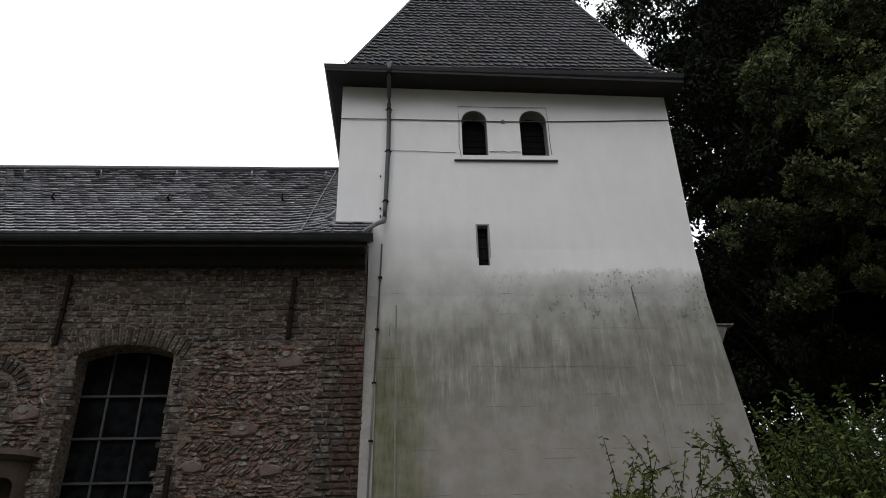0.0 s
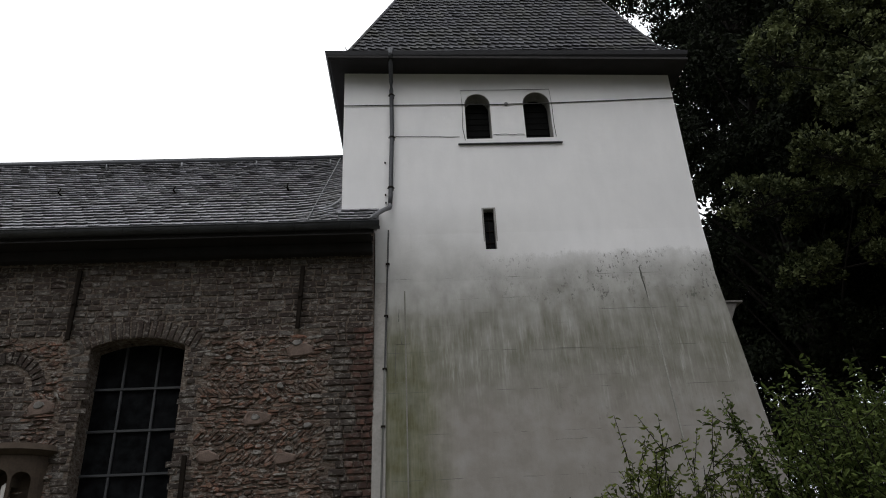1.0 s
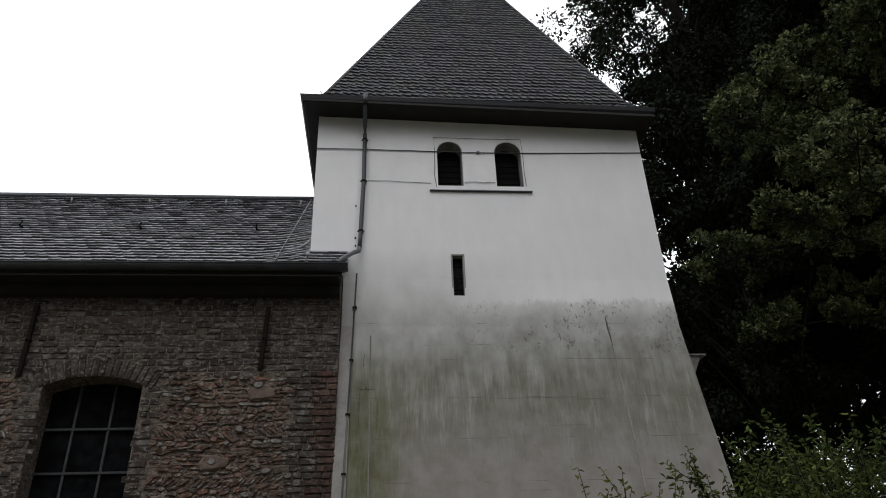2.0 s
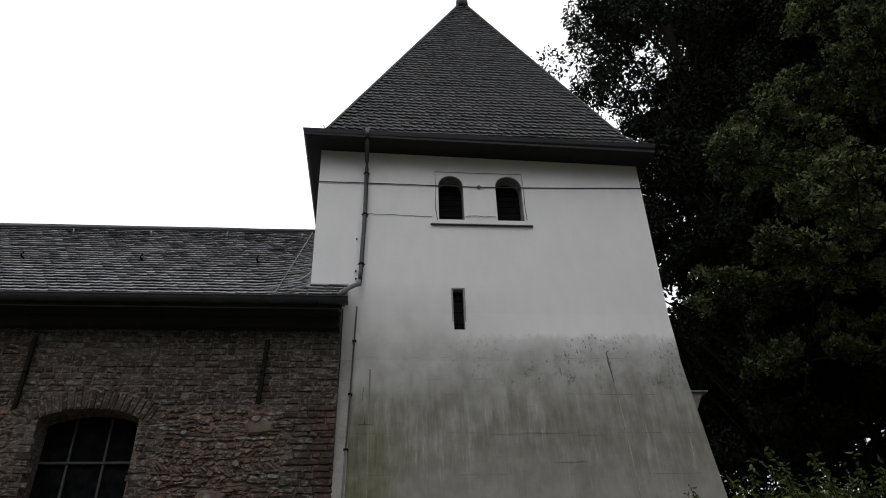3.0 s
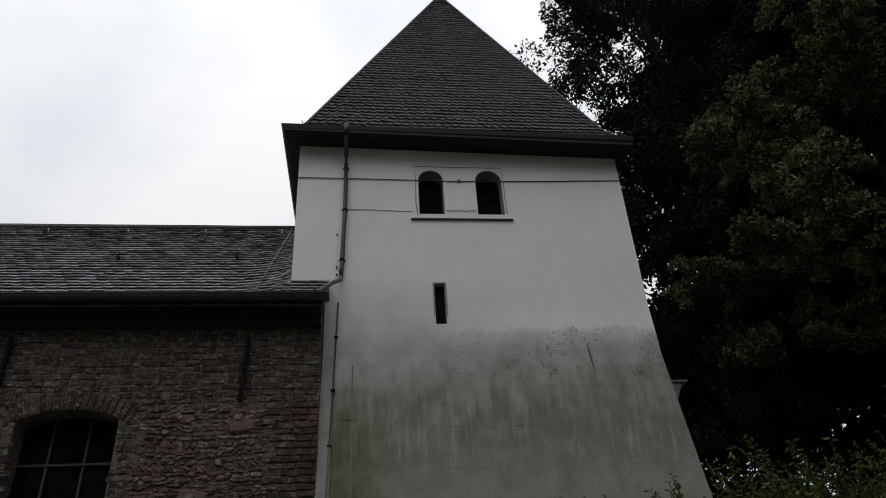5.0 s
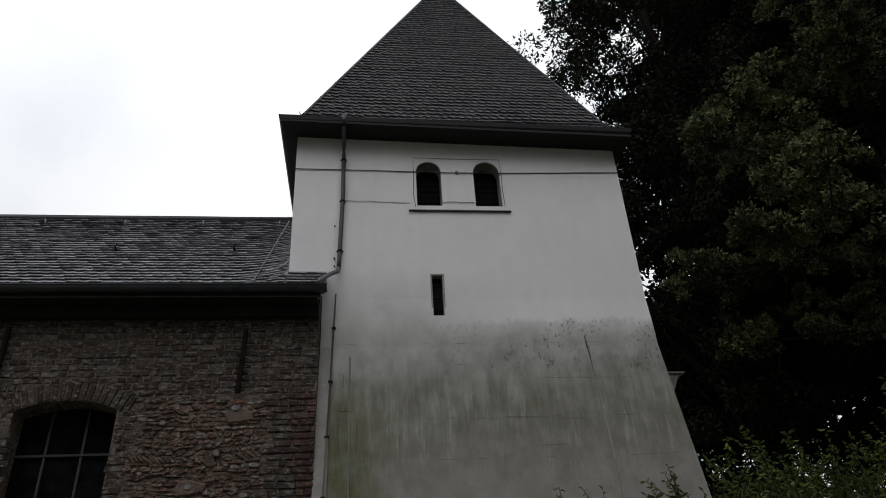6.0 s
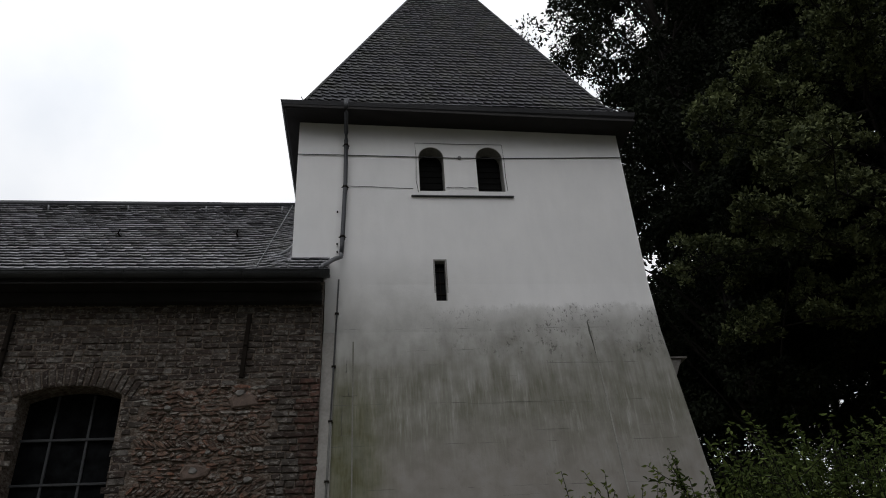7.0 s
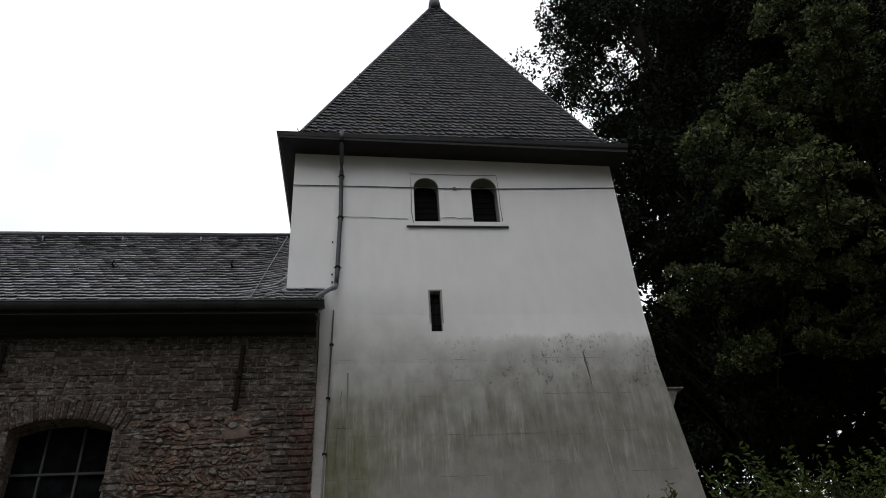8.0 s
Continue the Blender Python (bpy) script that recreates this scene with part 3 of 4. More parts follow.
bmesh.ops.transform(bm, matrix=Matrix(((0, 1, 0, NX0), (1, 0, 0, 0), (0, 0, 1, 0), (0, 0, 0, 1))), verts=bm.verts[:])
bmesh.ops.recalc_face_normals(bm, faces=bm.faces[:])
part("gable_wall", bm, MORTAR, nave)

# roof deck, a solid slab on both slopes
S0 = Vector((0, -0.36, EAVE_Z))
S1 = Vector((0, RIDGE_Y, RIDGE_Z))
RX1 = -0.53


def slope_slab(x0, x1, a, b, thick):
    bm = bmesh.new()
    v = [bm.verts.new((x, p.y, p.z + d)) for x in (x0, x1) for p, d in ((a, 0), (b, 0), (b, -thick), (a, -thick))]
    for f in ((0, 1, 2, 3), (7, 6, 5, 4), (0, 4, 5, 1), (1, 5, 6, 2), (2, 6, 7, 3), (3, 7, 4, 0)):
        bm.faces.new([v[k] for k in f])
    bmesh.ops.recalc_face_normals(bm, faces=bm.faces[:])
    return bm


deck = part("roof", slope_slab(NX0, TX0 - 0.004, S0, S1, 0.14), SLATE, nave, "slate roof of weathered grey slates")
fr = (TY0 - S0.y) / (S1.y - S0.y)
part("roof_end", slope_slab(TX0 - 0.002, RX1, S0, S0.lerp(S1, fr * 0.97), 0.10), SLATE, nave)
part("back_roof", slope_slab(NX0, TX0 - 0.004, Vector((0, 5.86, EAVE_Z)), S1 + Vector((0, 0.002, 0)), 0.14), SLATE, nave)
part("eaves_soffit", boxed((NX0, NX1 - 0.02, -0.40, -0.004, 6.283, 6.303)), DARKWOOD, nave, "dark boarded eaves")
part("fascia", boxed((NX0, RX1 - 0.05, -0.385, -0.362, 6.307, 6.44)), DARKWOOD, nave)
# dark band along the wall top in place of the eaves' shadow
part("eaves_shade_strip", boxed((NX0, NX1 - 0.012, -0.14, -0.003, 6.12, 6.279), bevel=0.012), DARKWOOD, nave, "dark strip standing in for shade under the eaves")
part("flashing", boxed((TX0, RX1 - 0.02, 0.10, 0.195, 6.92, 6.98), bevel=0.01), ZINC_LIGHT, nave, "lead flashing against the tower")
part("flashing", tubed(([S0.lerp(S1, q) + Vector((x, -0.05, 0.06)) for x, q in ((-1.42, 0.13), (-1.27, 0.165), (-1.18, 0.22), (-1.14, 0.29))], [0.008, 0.016, 0.018, 0.008]), sides=6), ZINC_LIGHT, nave, "pale lead edge turned up against the tower")
part("flashing", boxed((TX0 - 0.02, RX1 - 0.06, -0.06, 0.06, 6.79, 6.83), bevel=0.01), ZINC, nave)


def half_gutter(x0, x1, y, z, r):
    bm = bmesh.new()
    n = 12
    loops = []
    for x in (x0, x1):
        out = [(y - r * math.cos(math.pi * k / n), z - r * math.sin(math.pi * k / n)) for k in range(n + 1)]
        inn = [(y + (r - 0.008) * math.cos(math.pi * k / n), z - (r - 0.008) * math.sin(math.pi * k / n)) for k in range(n + 1)]
        loops.append([bm.verts.new((x, a, b)) for a, b in out + inn])
    m = len(loops[0])
    for j in range(m):
        bm.faces.new((loops[0][j], loops[1][j], loops[1][(j + 1) % m], loops[0][(j + 1) % m]))
    bm.faces.new(loops[0][::-1])
    bm.faces.new(loops[1])
    bmesh.ops.recalc_face_normals(bm, faces=bm.faces[:])
    for f in bm.faces:
        f.smooth = len(f.verts) == 4
    return bm


gut = part("gutter", half_gutter(NX0, -0.49, -0.42, 6.44, 0.085), ZINC, nave, "half-round grey zinc gutter")
part("gutter_bead", tubed(([(NX0, -0.505, 6.44), (-0.49, -0.505, 6.44)], 0.012)), ZINC, gut)
for k in range(18):
    x = -0.9 - 0.8 * k
    part("gutter_bracket", tubed(([(x, -0.42 - 0.09 * math.cos(a), 6.44 - 0.09 * math.sin(a)) for a in (math.pi * j / 8 for j in range(9))], 0.008), sides=6), ZINC, gut)

part("ridge_cap", tubed(([(NX0, RIDGE_Y, RIDGE_Z + 0.03), (TX0, RIDGE_Y, RIDGE_Z + 0.03)], 0.055), sides=10), ZINC, nave, "dark ridge capping")


def on_slope(x, s, lift=0.0):
    """A point on the front slope, s from 0 at the eaves to 1 at the ridge."""
    n = Vector((0, -(S1.z - S0.z), S1.y - S0.y)).normalized()
    return Vector((x, 0, 0)) + S0.lerp(S1, s) + n * lift


part("conductor_wire", tubed(([on_slope(-1.43, 0.968, 0.06), on_slope(-1.50, 0.41, 0.06), on_slope(-1.55, 0.017, 0.06)], 0.008), sides=6), ZINC_LIGHT, nave, "pale lightning conductor wire")
part("conductor_wire", tubed((slack((NX0, RIDGE_Y - 0.02, RIDGE_Z + 0.085), (TX0, RIDGE_Y - 0.02, RIDGE_Z + 0.085), 30, 0.01), 0.008), sides=6), CABLE, nave)
for k in range(9):
    part("wire_holder", tubed(([on_slope(-1.59 - 1.44 * k, 0.87, 0.0), on_slope(-1.59 - 1.44 * k, 0.885, 0.12)], 0.014), sides=6), ZINC_LIGHT, nave)
for k in range(7):
    x = -2.12 - 1.9 * k
    part("roof_hook", tubed(([on_slope(x, 0.45, 0.02), on_slope(x, 0.43, 0.09), on_slope(x, 0.455, 0.13)], 0.016), sides=6), IRON, nave)

# window of the nave
win = part("window", prism_of(arch_ring(WX0 - 0.02, WX1 + 0.02, WZ0 - 0.02, WZ1 + 0.02, 0.13), 0.345, 0.365), GLASS, nave, "tall dark window with a segmental head and iron glazing bars")
for j in range(5):
    z = 2.02 + 0.575 * j
    part("glazing_bar", boxed((WX0, WX1, 0.30, 0.335, z - 0.017, z + 0.017), bevel=0.004), BARS, win)
for x in (-4.11, -3.65):
    part("mullion", boxed((x - 0.016, x + 0.016, 0.308, 0.342, WZ0, WZ1 + 0.09), bevel=0.004), BARS, win)
part("window_sill", boxed((WX0 - 0.05, WX1 + 0.05, -0.06, 0.34, WZ0 - 0.12, WZ0 - 0.004), bevel=0.01), STONE, win)

# iron wall ties
for x, z0, z1, lean in ((-4.80, 4.94, 5.98, 0.0), (-1.66, 5.0, 5.95, 0.04), (-3.02, 2.2, 3.32, 0.0)):
    bm = boxed((x - 0.03, x + 0.03, -0.09, -0.045, z0, z1), bevel=0.006)
    for v in bm.verts:
        v.co.x += lean * (v.co.z - z0) / (z1 - z0)
    tie = part("wall_tie", bm, IRON, nave, "long rusty iron wall anchor")
    part("tie_bolt", tubed(([(x + lean / 2, -0.10, (z0 + z1) / 2), (x + lean / 2, 0.05, (z0 + z1) / 2)], 0.025)), IRON, tie)

# ---- stone shrine on the wall ----
shrine = thing("wall_shrine", (-5.25, 0, 2.4), "carved sandstone niche fixed to the brick wall", "shrine")


def half_round(bm, r, z0, z1, cx=-5.20, r1=None, n=16):
    r1 = r if r1 is None else r1
    loops = [[bm.verts.new((cx + q * math.cos(a), 0.05 - q * 0.75 * math.sin(a), z)) for a in (math.pi * k / n for k in range(n + 1))] for q, z in ((r, z0), (r1, z1))]
    for k in range(n):
        bm.faces.new((loops[0][k], loops[0][k + 1], loops[1][k + 1], loops[1][k]))
    bm.faces.new((loops[0][n], loops[0][0], loops[1][0], loops[1][n]))
    bm.faces.new(loops[0])
    bm.faces.new(loops[1][::-1])
    bmesh.ops.recalc_face_normals(bm, faces=bm.faces[:])
    return bm


shell = half_round(bmesh.new(), 0.44, 2.3, 3.38)
shrine_body = part("body", carve(shell, [prism_of(arch_ring(-5.34, -5.09, 2.42, 3.08, 0.125), -0.6, -0.02), prism_of(arch_ring(-5.05, -4.86, 2.42, 3.08, 0.095), -0.6, -0.02), prism_of(arch_ring(-5.54, -5.40, 2.42, 3.08, 0.07), -0.6, -0.02), boxed((-5.48, -4.90, -0.22, -0.02, 2.42, 3.0))]), STONE, shrine)
part("cap", half_round(half_round(bmesh.new(), 0.46, 3.384, 3.44, r1=0.55), 0.55, 3.442, 3.52, r1=0.50), STONE, shrine, "moulded stone canopy")
part("base", half_round(bmesh.new(), 0.30, 2.05, 2.296, r1=0.46), STONE, shrine)
bm = bmesh.new()
lathe(bm, [(0.09, 0.0), (0.10, 0.06), (0.075, 0.28), (0.09, 0.42), (0.045, 0.49), (0.055, 0.55), (0.05, 0.60), (0.02, 0.63)], (-5.16, -0.13, 2.42), 14)
statue = part("statue", bm, PALE_STONE, None, "small plain white statue in the stone niche")
tagged(statue, category="statue")


# ---- trees and shrub ----
def leaf_cloud(name, centers, normals, size, material, parent, seed, droop=0.3, label="", aspect=0.55, kind="stuff", fine=False):
    """Many small folded leaves, each a bent rhombus."""
    rng = np.random.default_rng(seed)
    n = len(centers)
    d = rng.normal(size=(n, 3)) * 0.8 + normals * 0.7
    d[:, 2] -= droop
    d /= np.linalg.norm(d, axis=1)[:, None]
    side = np.cross(d, rng.normal(size=(n, 3)))
    side /= np.linalg.norm(side, axis=1)[:, None]
    nor = np.cross(d, side)
    L = size * rng.uniform(0.6, 1.3, n)[:, None]
    tip_ = centers + d * L - nor * L * 0.12
    mid = centers + d * L * 0.45
    a = mid + side * L * aspect * 0.5 + nor * L * 0.1
    b = mid - side * L * aspect * 0.5 + nor * L * 0.1
    if fine:
        low_, high_ = centers + d * L * 0.28, centers + d * L * 0.64 - nor * L * 0.03
        corners = [centers] + [m_ + sg * side * L * aspect * k_ + nor * L * 0.09 for m_, sg, k_ in ((low_, 1, 0.46), (high_, 1, 0.36))]
        corners += [tip_ - nor * L * 0.1] + [m_ + sg * side * L * aspect * k_ + nor * L * 0.09 for m_, sg, k_ in ((high_, -1, 0.36), (low_, -1, 0.46))]
        shape = np.array([[0, 1, 2, 3, 0, 3, 4, 5]])
    else:
        corners = [centers, a, tip_, b]
        shape = np.array([[0, 1, 2, 0, 2, 3]])
    co = np.stack(corners, 1).reshape(-1, 3)
    loops_ = (np.arange(n)[:, None] * len(corners) + shape).reshape(-1)
    me = bpy.data.meshes.new(name)
    me.vertices.add(n * len(corners))
    me.vertices.foreach_set("co", co.astype(np.float32).ravel())
    me.loops.add(len(loops_))
    me.loops.foreach_set("vertex_index", loops_.astype(np.int32))
    me.polygons.add(n * 2)
    me.polygons.foreach_set("loop_start", np.arange(0, len(loops_), shape.shape[1] // 2, dtype=np.int32))
    me.update(calc_edges=True)
    me.materials.append(material)
    ob = new(name, me)
    ob.parent = parent
    return tagged(ob, label, kind=kind)


def tree(name, at, height, low, radius, clumps, leaves, size, material, seed, label, squash=1.0, clump_r=0.9):
    """Tapered trunk, limbs to the clumps, and a crown of leaves gathered in clumps."""
    rng = np.random.default_rng(seed)
    at = Vector(at)
    t = thing(name, at, label, "tree")
    lean = [Vector((0.25 * math.sin(k * 1.3 + seed), 0.25 * math.cos(k + seed), 0)) * (k / 7) for k in range(8)]
    spine = [at + lean[k] + Vector((0, 0, height * 0.9 * k / 7)) for k in range(8)]
    girth = [0.013 * height * (1 - k / 7.6) for k in range(8)]
    girth[0] *= 1.35
    part("trunk", tubed((spine, girth), sides=12), BARK, t)
    cen = []
    while len(cen) < clumps:
        p = rng.uniform(-1, 1, 3)
        r = np.linalg.norm(p)
        if r > 1 or (r < 0.45 and rng.random() < 0.6):
            continue
        h = (p[2] + 1) / 2
        bulge = (math.sin(math.pi * min(1, h * 0.82 + 0.16)) ** 0.6) * (1 + 0.16 * math.sin(5 * math.atan2(p[1], p[0]) + 7 * h + seed))
        cen.append((p[0] * radius * bulge, p[1] * radius * bulge * squash, low + h * (height - low)))
    cen = np.array(cen)
    bm = bmesh.new()
    for k in range(0, clumps, max(1, clumps // 50)):
        c = at + Vector(cen[k])
        s = float(min(0.95, max(0.12, (cen[k][2] - 0.10 * height) / height)))
        root = spine[0].lerp(spine[-1], s)
        m = root.lerp(c, 0.5) + Vector((0, 0, 0.25))
        tube(bm, [root, m, c], [0.003 * height * (1 - s) + 0.025, 0.026, 0.010], 6)
    part("branchwork", bm, BARK, t, kind="stuff")
    per = leaves // clumps
    r = rng.normal(size=(clumps, per, 3))
    r /= np.linalg.norm(r, axis=2)[..., None]
    rad = clump_r * rng.uniform(0.6, 1.35, (clumps, 1, 1)) * rng.uniform(0.25, 1.0, (clumps, per, 1)) ** 0.5
    pts = (cen[:, None, :] + r * rad * np.array([1, 1, 0.7])).reshape(-1, 3)
    leaf_cloud("crown", pts, r.reshape(-1, 3), size, material, t, seed + 50, 0.35)
    return t


def boughed_tree(name, at, height, reach, boughs, per, material, seed, label):
    """Trunk and long boughs with side twigs, each twig ending in a domed tuft of large leaves."""
    rng = np.random.default_rng(seed)
    at = Vector(at)
    t = thing(name, at, label, "tree")
    spine = [at + Vector((0.15 * math.sin(k), 0.12 * math.cos(k), height * 0.95 * k / 8)) for k in range(9)]
    part("trunk", tubed((spine, [0.15 * (1 - k / 8.5) + 0.01 for k in range(9)]), sides=12), BARK, t)
    bm = bmesh.new()
    cen, rad = [], []
    for b in range(boughs):
        h = 0.48 + 0.50 * (b + 0.5) / boughs
        a = 2.39996 * b + float(rng.normal()) * 0.35
        far_ = reach * (0.25 + 0.75 * math.sin(math.pi * min(1.0, 0.95 * (1 - h) + 0.06)) ** 0.7) * float(rng.uniform(0.7, 1.05))
        root = spine[0].lerp(spine[-1], h * 0.94)
        way = Vector((math.cos(a), math.sin(a), 0))
        across = Vector((-way.y, way.x, 0))
        rise, sag = float(rng.uniform(0.6, 1.6)), float(rng.uniform(0.2, 0.8))
        pts = [root + way * far_ * u + across * 0.3 * float(rng.normal()) * u + Vector((0, 0, rise * u - sag * u * u)) for u in (0, 0.25, 0.5, 0.75, 1.0)]
        tube(bm, pts, [0.06, 0.045, 0.03, 0.02, 0.008], 6)
        # a cushion of leaf tufts at the bough's end and a smaller one on the way
        for u, wide, tufts in ((1.0, 0.82, 19), (0.68, 0.58, 11), (0.4, 0.42, 5)):
            k = min(3, int(u * 4))
            p = pts[k].lerp(pts[k + 1], u * 4 - k)
            wide *= float(rng.uniform(0.75, 1.25))
            for c in range(tufts):
                d = Vector(rng.normal(size=3)).normalized()
                up_ = abs(d.z) * 0.85 - 0.12
                q = p + (way * d.x * 1.1 + across * d.y) * wide * float(rng.uniform(0.55, 1.05)) + Vector((0, 0, up_ * wide * float(rng.uniform(0.5, 1.2))))
                tube(bm, [p, p.lerp(q, 0.5) + Vector((0, 0, -0.05)), q], [0.012, 0.008, 0.005], 4)
                cen.append(np.array(q - at))
                rad.append(float(rng.uniform(0.13, 0.27)))
    part("branchwork", bm, BARK, t, kind="stuff")
    cen, rad = np.array(cen), np.array(rad)
    n = len(cen)
    r = rng.normal(size=(n, per, 3))
    r /= np.linalg.norm(r, axis=2)[..., None]
    r[..., 2] = np.abs(r[..., 2]) * 1.25 - 0.35
    pts = (cen[:, None, :] + r * rad[:, None, None] * rng.uniform(0.55, 1.08, (n, per, 1))).reshape(-1, 3)
    leaf_cloud("crown", pts, r.reshape(-1, 3) + np.array([0, 0, 0.5]), 0.095, material, t, seed + 50, 0.1, aspect=0.75, fine=True)
    return t


tree("deciduous_tree", (10.5, 7.8, 0), 32.0, 4.6, 5.0, 580, 150000, 0.15, SHADED_LEAF, 3, "tall tree with shade-dark leaves behind the church tower", clump_r=0.6)
tree("deciduous_tree", (19.5, 14.0, 0), 38.0, 5.0, 8.0, 420, 180000, 0.25, SHADED_LEAF, 11, "tall dense dark tree at the back of the churchyard", clump_r=1.3)
tree("yew_tree", (8.2, 11.8, 0), 12.5, 0.3, 3.6, 250, 140000, 0.15, SHADED_LEAF, 17, "low dense dark tree behind the church", clump_r=0.7)
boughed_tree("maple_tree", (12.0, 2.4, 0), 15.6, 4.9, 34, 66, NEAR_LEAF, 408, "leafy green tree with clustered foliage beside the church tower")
tree("yew_tree", (15.5, 15.5, 0), 15.0, 9.0, 5.0, 200, 110000, 0.17, SHADED_LEAF, 41, "broad dark evergreen at the back of the churchyard", clump_r=0.8)
tree("maple_tree", (15.0, 6.5, 0), 27.0, 4.2, 5.4, 330, 230000, 0.155, SHADED_LEAF, 8, "broad dark-green tree beyond the tower", clump_r=0.95)
# unseen trees added around the viewpoint to block low sky and darken the glass
far = tree("lime_tree", (2.0, -27.0, 0), 25.0, 0.8, 6.2, 190, 32000, 0.55, SHADED_LEAF, 31, "unseen leafy tree added to block low sky light", clump_r=1.3)
tagged(far, group="trees along the churchyard")
for x, y, turn in ((-8.5, -26.0, 70), (15.0, -9.5, 140), (22.0, -19.0, 210), (-18.5, -23.0, 290), (27.0, -8.0, 20), (-27.0, -15.0, 330)):
    copy_thing(far, pose(x, y, 0, 0, 0, turn))


def shrub(name, at, stems, seed, label, grow=1.0, leaf=0.05, material=None, spread=1.0):
    """Straight stems from one root, with pointed leaves along them."""
    rng = np.random.default_rng(seed)
    at = Vector(at)
    s = thing(name, at, label, "shrub")
    bm = bmesh.new()
    pos, out = [], []
    for _ in range(stems):
        a = float(rng.uniform(0, 2 * math.pi))
        reach = float(rng.uniform(0.2, 1.0)) ** 0.7
        top = grow * float(rng.uniform(2.2, 3.35)) * (1 - 0.22 * reach)
        end = Vector((math.cos(a) * 1.75 * reach * spread, math.sin(a) * 1.2 * reach * spread, top))
        pts = []
        for k in range(9):
            u = k / 8
            p = Vector((end.x * (1 - (1 - u) ** 1.3), end.y * (1 - (1 - u) ** 1.3), end.z * u))
            p += 0.05 * Vector((noise.noise((u * 3, a, 1)), noise.noise((u * 3, a, 2)), 0))
            pts.append(p)
        tube(bm, [at + p for p in pts], [0.009 - 0.0008 * k for k in range(9)], 5)
        for k in range(2, 9):
            for _t in range(4 if k < 8 else 3):
                p = pts[k].lerp(pts[k - 1], rng.uniform(0, 1))
                d = Vector(rng.normal(size=3)) + Vector((math.cos(a), math.sin(a), 3.0)) * 0.6
                d.normalize()
                q = p + d * float(rng.uniform(0.12, 0.38))
                tube(bm, [at + p, at + q], [0.004, 0.002], 4)
                for j in range(14):
                    pos.append(p.lerp(q, 0.08 + j * 0.071))
                    b = 2.6 * j + float(rng.uniform(0, 0.6))
                    out.append(Vector((math.cos(b), math.sin(b), 0.45 if j > 6 else -0.2)) * 1.9)
    part("branchwork", bm, BARK, s, kind="stuff")
    leaf_cloud("leaves", np.array([tuple(p) for p in pos]), np.array([tuple(p) for p in out]), leaf, material or SHRUB_LEAF, s, seed + 9, 0.7, aspect=0.42, fine=True)
    return s


shrub("shrub", (4.0, -4.2, 0), 240, 21, "loose green shrub with upright leafy stems", 1.05, 0.052, DENSE_LEAF)
shrub("shrub", (5.3, -3.9, 0), 230, 22, "dense green shrub growing before the tower", 1.08, 0.055, DENSE_LEAF)
shrub("shrub", (1.78, -4.2, 0), 52, 23, "sparse young shrub with thin upright shoots", 0.87, 0.05, None, 0.42)


# ---- pieces: slates of both roofs, bricks and stones of the nave's wall ----
def slate_unit(slant, seed, cut=0.47):
    """A thin slate one wide and one course high with a slanting, rounded tail that stands clear of the course below."""
    r = random.Random(seed)
    j = lambda q: r.uniform(-q, q)
    ring = [(-0.5, slant + j(0.06)), (-0.1 + j(0.05), slant * 0.5 + j(0.05)), (cut - 0.14 + j(0.04), j(0.05)), (cut, 0.10 + j(0.03)), (0.5, 1.3), (-0.5, 1.3)]
    top = [(x, y, max(0.10, 1.0 - 0.72 * y)) for x, y in ring]
    low = [(x, y, z - (0.24 if y < 1 else 0.09)) for x, y, z in top]
    n = len(ring)
    faces = [tuple(range(n)), tuple(range(2 * n - 1, n - 1, -1))] + [(k, k + n, (k + 1) % n + n, (k + 1) % n) for k in (5, 0, 1, 2, 3)]
    return np.array(top + low), faces


def joined(name, placed, units, material, parent, label=""):
    """Many pieces in one mesh of stuff; placed holds (matrix, unit)."""
    verts, faces, base = [], [], 0
    for m, k in placed:
        v, f = units[k]
        m = np.array(m)
        verts.append(v @ m[:3, :3].T + m[:3, 3])
        faces.extend(tuple(q + base for q in face) for face in f)
        base += len(v)
    return mesh_part(name, np.concatenate(verts).tolist(), faces, material, parent, label, "stuff")


def singles(name, placed, units, material, parent):
    """The same pieces as objects of their own that share their meshes."""
    data = []
    for v, f in units:
        me = bpy.data.meshes.new(name)
        me.from_pydata(v.tolist(), [], f)
        me.materials.append(material)
        data.append(me)
    for m, k in placed:
        ob = new(name, data[k])
        ob.parent = parent
        ob.matrix_basis = m


